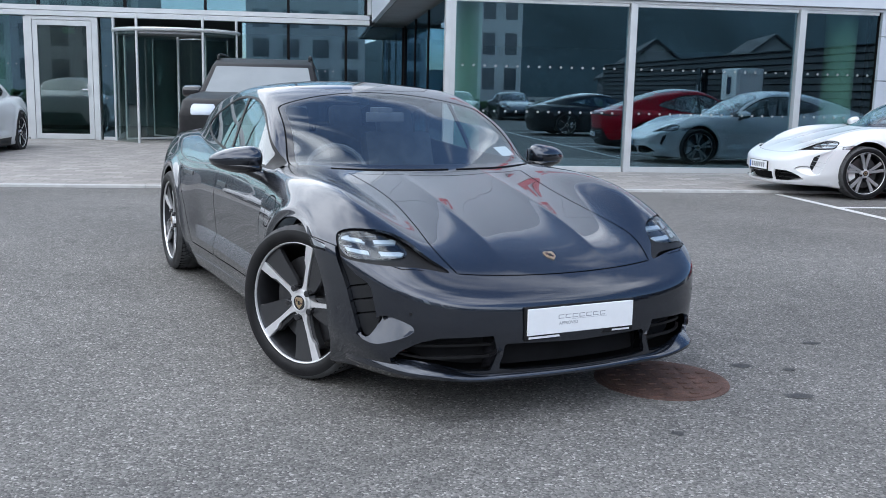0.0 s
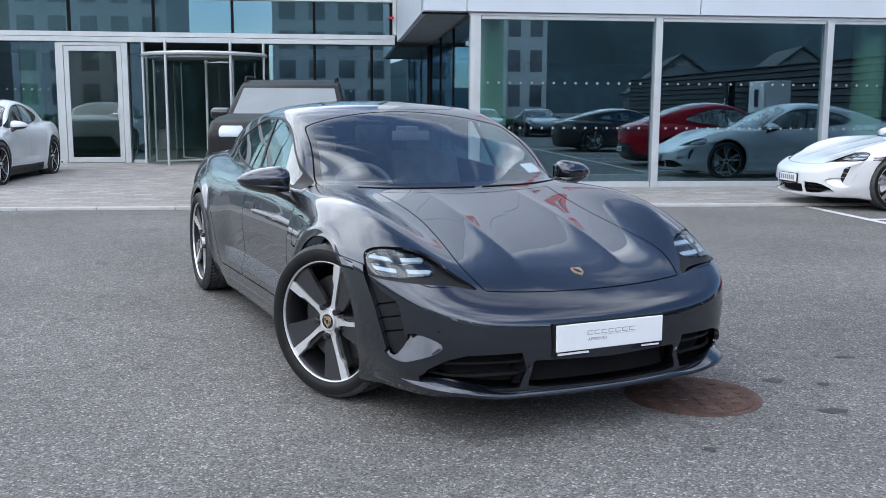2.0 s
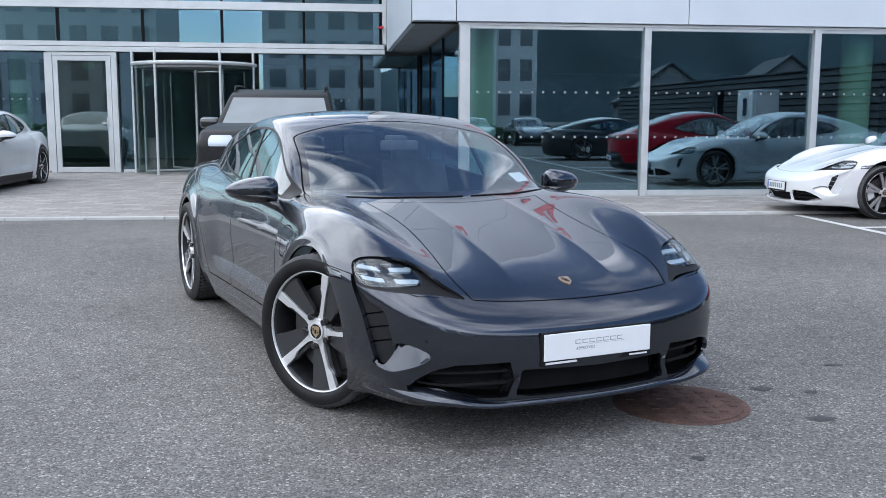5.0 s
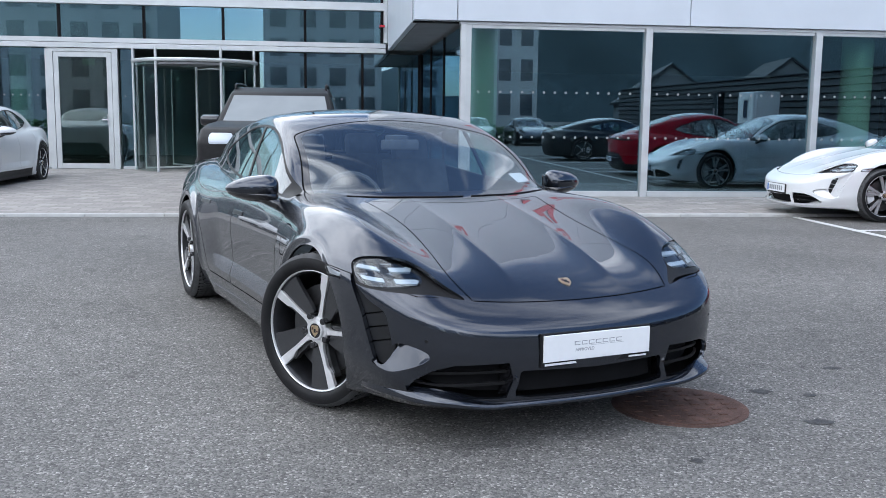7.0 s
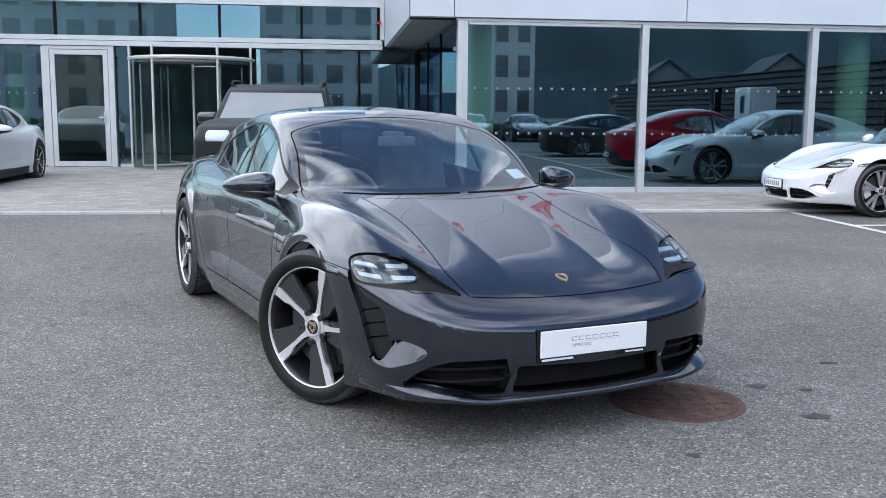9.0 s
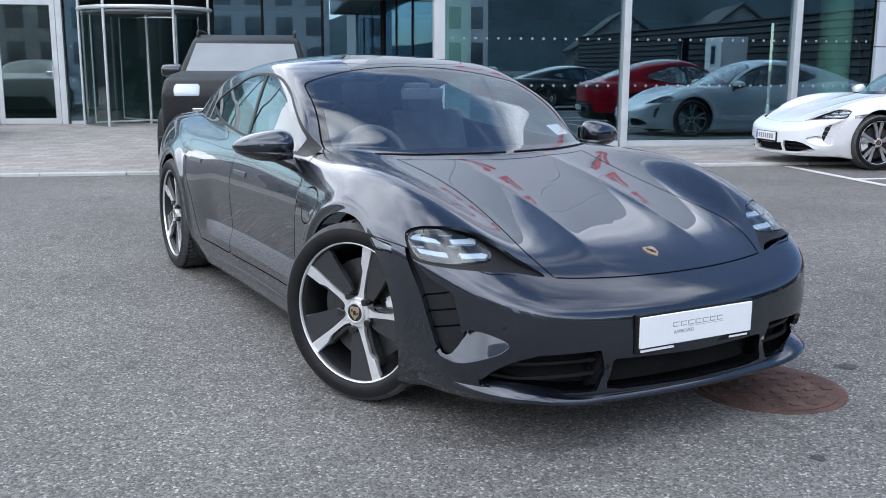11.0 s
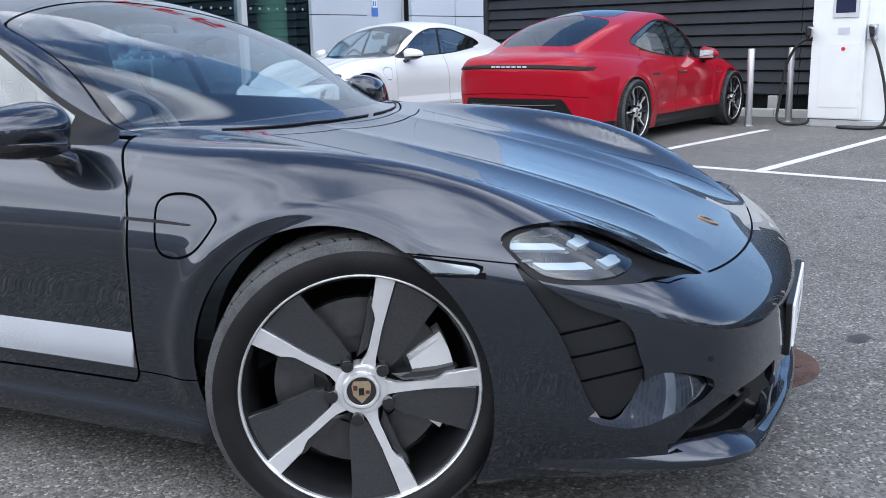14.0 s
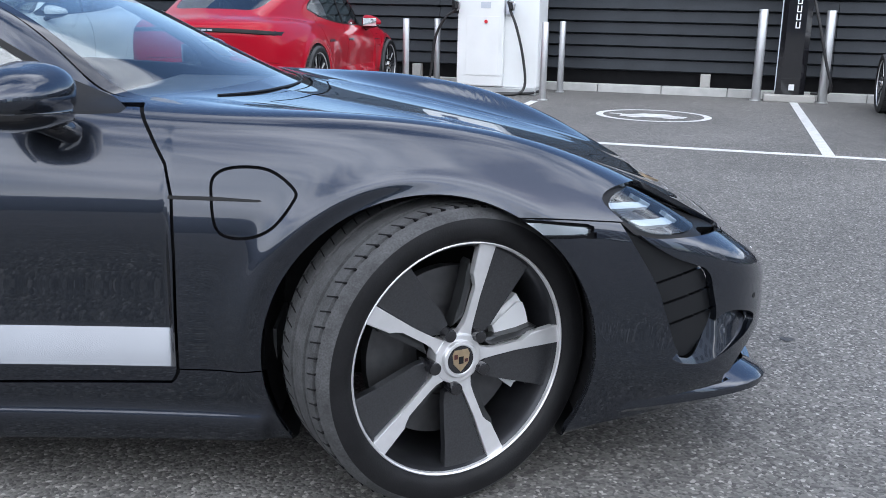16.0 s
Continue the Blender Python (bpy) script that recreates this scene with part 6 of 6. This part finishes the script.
# what stands across the car park, seen in the glass and the paint
def block(name, label, x0, x1, y0, y1, h, storeys, bays, wall_mat):
    t = thing(name, label, "building", pose(0, 0, 0))
    part("wall", box(x0, x1, y0, y1, 0, h, 0.02), wall_mat, t)
    part("roof", box(x0 - 0.3, x1 + 0.3, y0 - 0.3, y1 + 0.3, h, h + 0.4), CONCRETE, t)
    w, s = (x1 - x0) / bays, (h - 1) / storeys
    me = None
    for i in range(bays):
        for k in range(storeys):
            if me is None:
                me = mesh_of(box(0.0, w * 0.55, -0.02, 0.03, 0, s * 0.62), "window")
            ob = part("window", me, FAR_WINDOW, t)
            ob.location = (x0 + w * (i + 0.22), y1, 0.9 + s * k + s * 0.2)
    return t


block("apartment_building", "grey rendered apartment block with dark windows", -5.5, 6, -62, -48, 15, 5, 4, RENDER_GREY)
block("apartment_building", "grey rendered apartment block with dark windows", -30, -15.5, -62, -48, 17, 5, 5, RENDER_GREY)
block("apartment_building", "pale apartment block with dark windows", 10, 15, -80, -64, 17, 5, 2, STUCCO)
block("apartment_building", "pale apartment block with dark windows", 17.5, 22, -80, -64, 15, 4, 2, STUCCO)
block("office_building", "dark grey office block across the road", -75, -34, -70, -52, 20, 6, 12, SOFFIT)
# added out of view to the west, gives the car's side a dark reflection
block("unseen_west_block", "added unseen low dark block for the car side to reflect", -70, -46, -30, 34, 6.5, 1, 2, SOFFIT)
def house(x, y, w, d, eaves, peak, turn):
    """A gabled house with a slate roof, its gable end to the north."""
    t = thing("house", "small gabled house with a dark slate roof", "house", pose(x, y, 0, 0, 0, turn), "houses beyond the wall")
    gable = [(-w / 2, 0), (w / 2, 0), (w / 2, eaves), (0, peak), (-w / 2, eaves)]
    part("wall", moved(prism(gable, -d / 2, d / 2), pose(0, 0, 0, 90)), SHOW_WALL, t)
    run, rise = w / 2 + 0.35, peak - eaves
    for side in (-1, 1):
        slope = [(0, peak + 0.02), (side * run, peak + 0.02 - rise * run / (w / 2)), (side * run, peak + 0.2 - rise * run / (w / 2)), (0, peak + 0.22)]
        part("roof", moved(prism(slope[:: side], -d / 2 - 0.3, d / 2 + 0.3), pose(0, 0, 0, 90)), LOUVRE, t)
    for wx in (-w / 4, w / 4):
        for wz in (1.0, eaves * 0.62):
            part("window", box(wx - 0.5, wx + 0.5, d / 2 - 0.05, d / 2 + 0.03, wz, wz + 1.1), FAR_WINDOW, t)


for x, y, peak in ((29.0, -46, 5.6), (38.5, -45, 6.2)):
    house(x, y, 7.5, 9.0, peak - 2.8, peak, 12)
truck = thing("box_van", "white box van parked across the car park", "van", pose(20.5, -11, 0, 0, 0, 8))
part("box_body", box(-2.2, 2.2, -1.05, 1.05, 0.75, 3.0, 0.06), WHITE_SIGN, truck)
part("cab", box(2.25, 3.9, -0.98, 0.98, 0.45, 2.15, 0.25), WHITE_SIGN, truck)
part("windscreen", box(3.55, 3.93, -0.85, 0.85, 1.35, 2.0, 0.08), FAR_WINDOW, truck)
for x in (-1.3, 2.9):
    for y in (-0.9, 0.9):
        part("wheel", rod((x, y - 0.12, 0.36), (x, y + 0.12, 0.36), 0.36, sides=24), TYRE, truck)
for x, mat, lab in ((-3.0, BLACK_PAINT, "black"), (5.2, SILVER_BLUE_PAINT, "silver"), (8.2, BLACK_PAINT, "black"), (11.0, GREY_PAINT, "dark grey"), (-9.0, SILVER_BLUE_PAINT, "silver")):
    make_saloon("parked_car", f"{lab} car parked across the car park", car_pose(x, -13.5, 90), mat, "five", group="far parked cars")
random.seed(11)
hedge = bmesh.new()
for i in range(1100):
    c = (random.uniform(-45, 45), -19.5 + random.uniform(-0.5, 0.5), random.uniform(0.1, 0.75))
    bmesh.ops.create_icosphere(hedge, subdivisions=1, radius=random.uniform(0.14, 0.30), matrix=Matrix.Translation(c) @ Matrix.Rotation(random.random() * 6, 4, "Z") @ Matrix.Diagonal((1.3, 0.9, 0.8, 1)))
tagged(part("hedge", hedge, HEDGE), "clipped green hedge along the car park", "hedge", kind="stuff")
ridge = bmesh.new()
prev = None
for i in range(80):
    x = -390 + i * 9.9
    h = 16 + 46 * float(ramp(np.array(x), 10.0, 90.0)) + 20 * noise.noise(Vector((x * 0.006, 3.1, 0))) + 7 * noise.noise(Vector((x * 0.03, 1.1, 0)))
    row = [ridge.verts.new((x, -330, 0)), ridge.verts.new((x, -352, max(4, h * 0.7))), ridge.verts.new((x, -380, max(5, h)))]
    if prev:
        for k in (0, 1):
            ridge.faces.new((prev[k], row[k], row[k + 1], prev[k + 1]))
    prev = row
tagged(part("backdrop", ridge, HILL, smooth=True), "distant wooded hill", "hill", kind="structure")
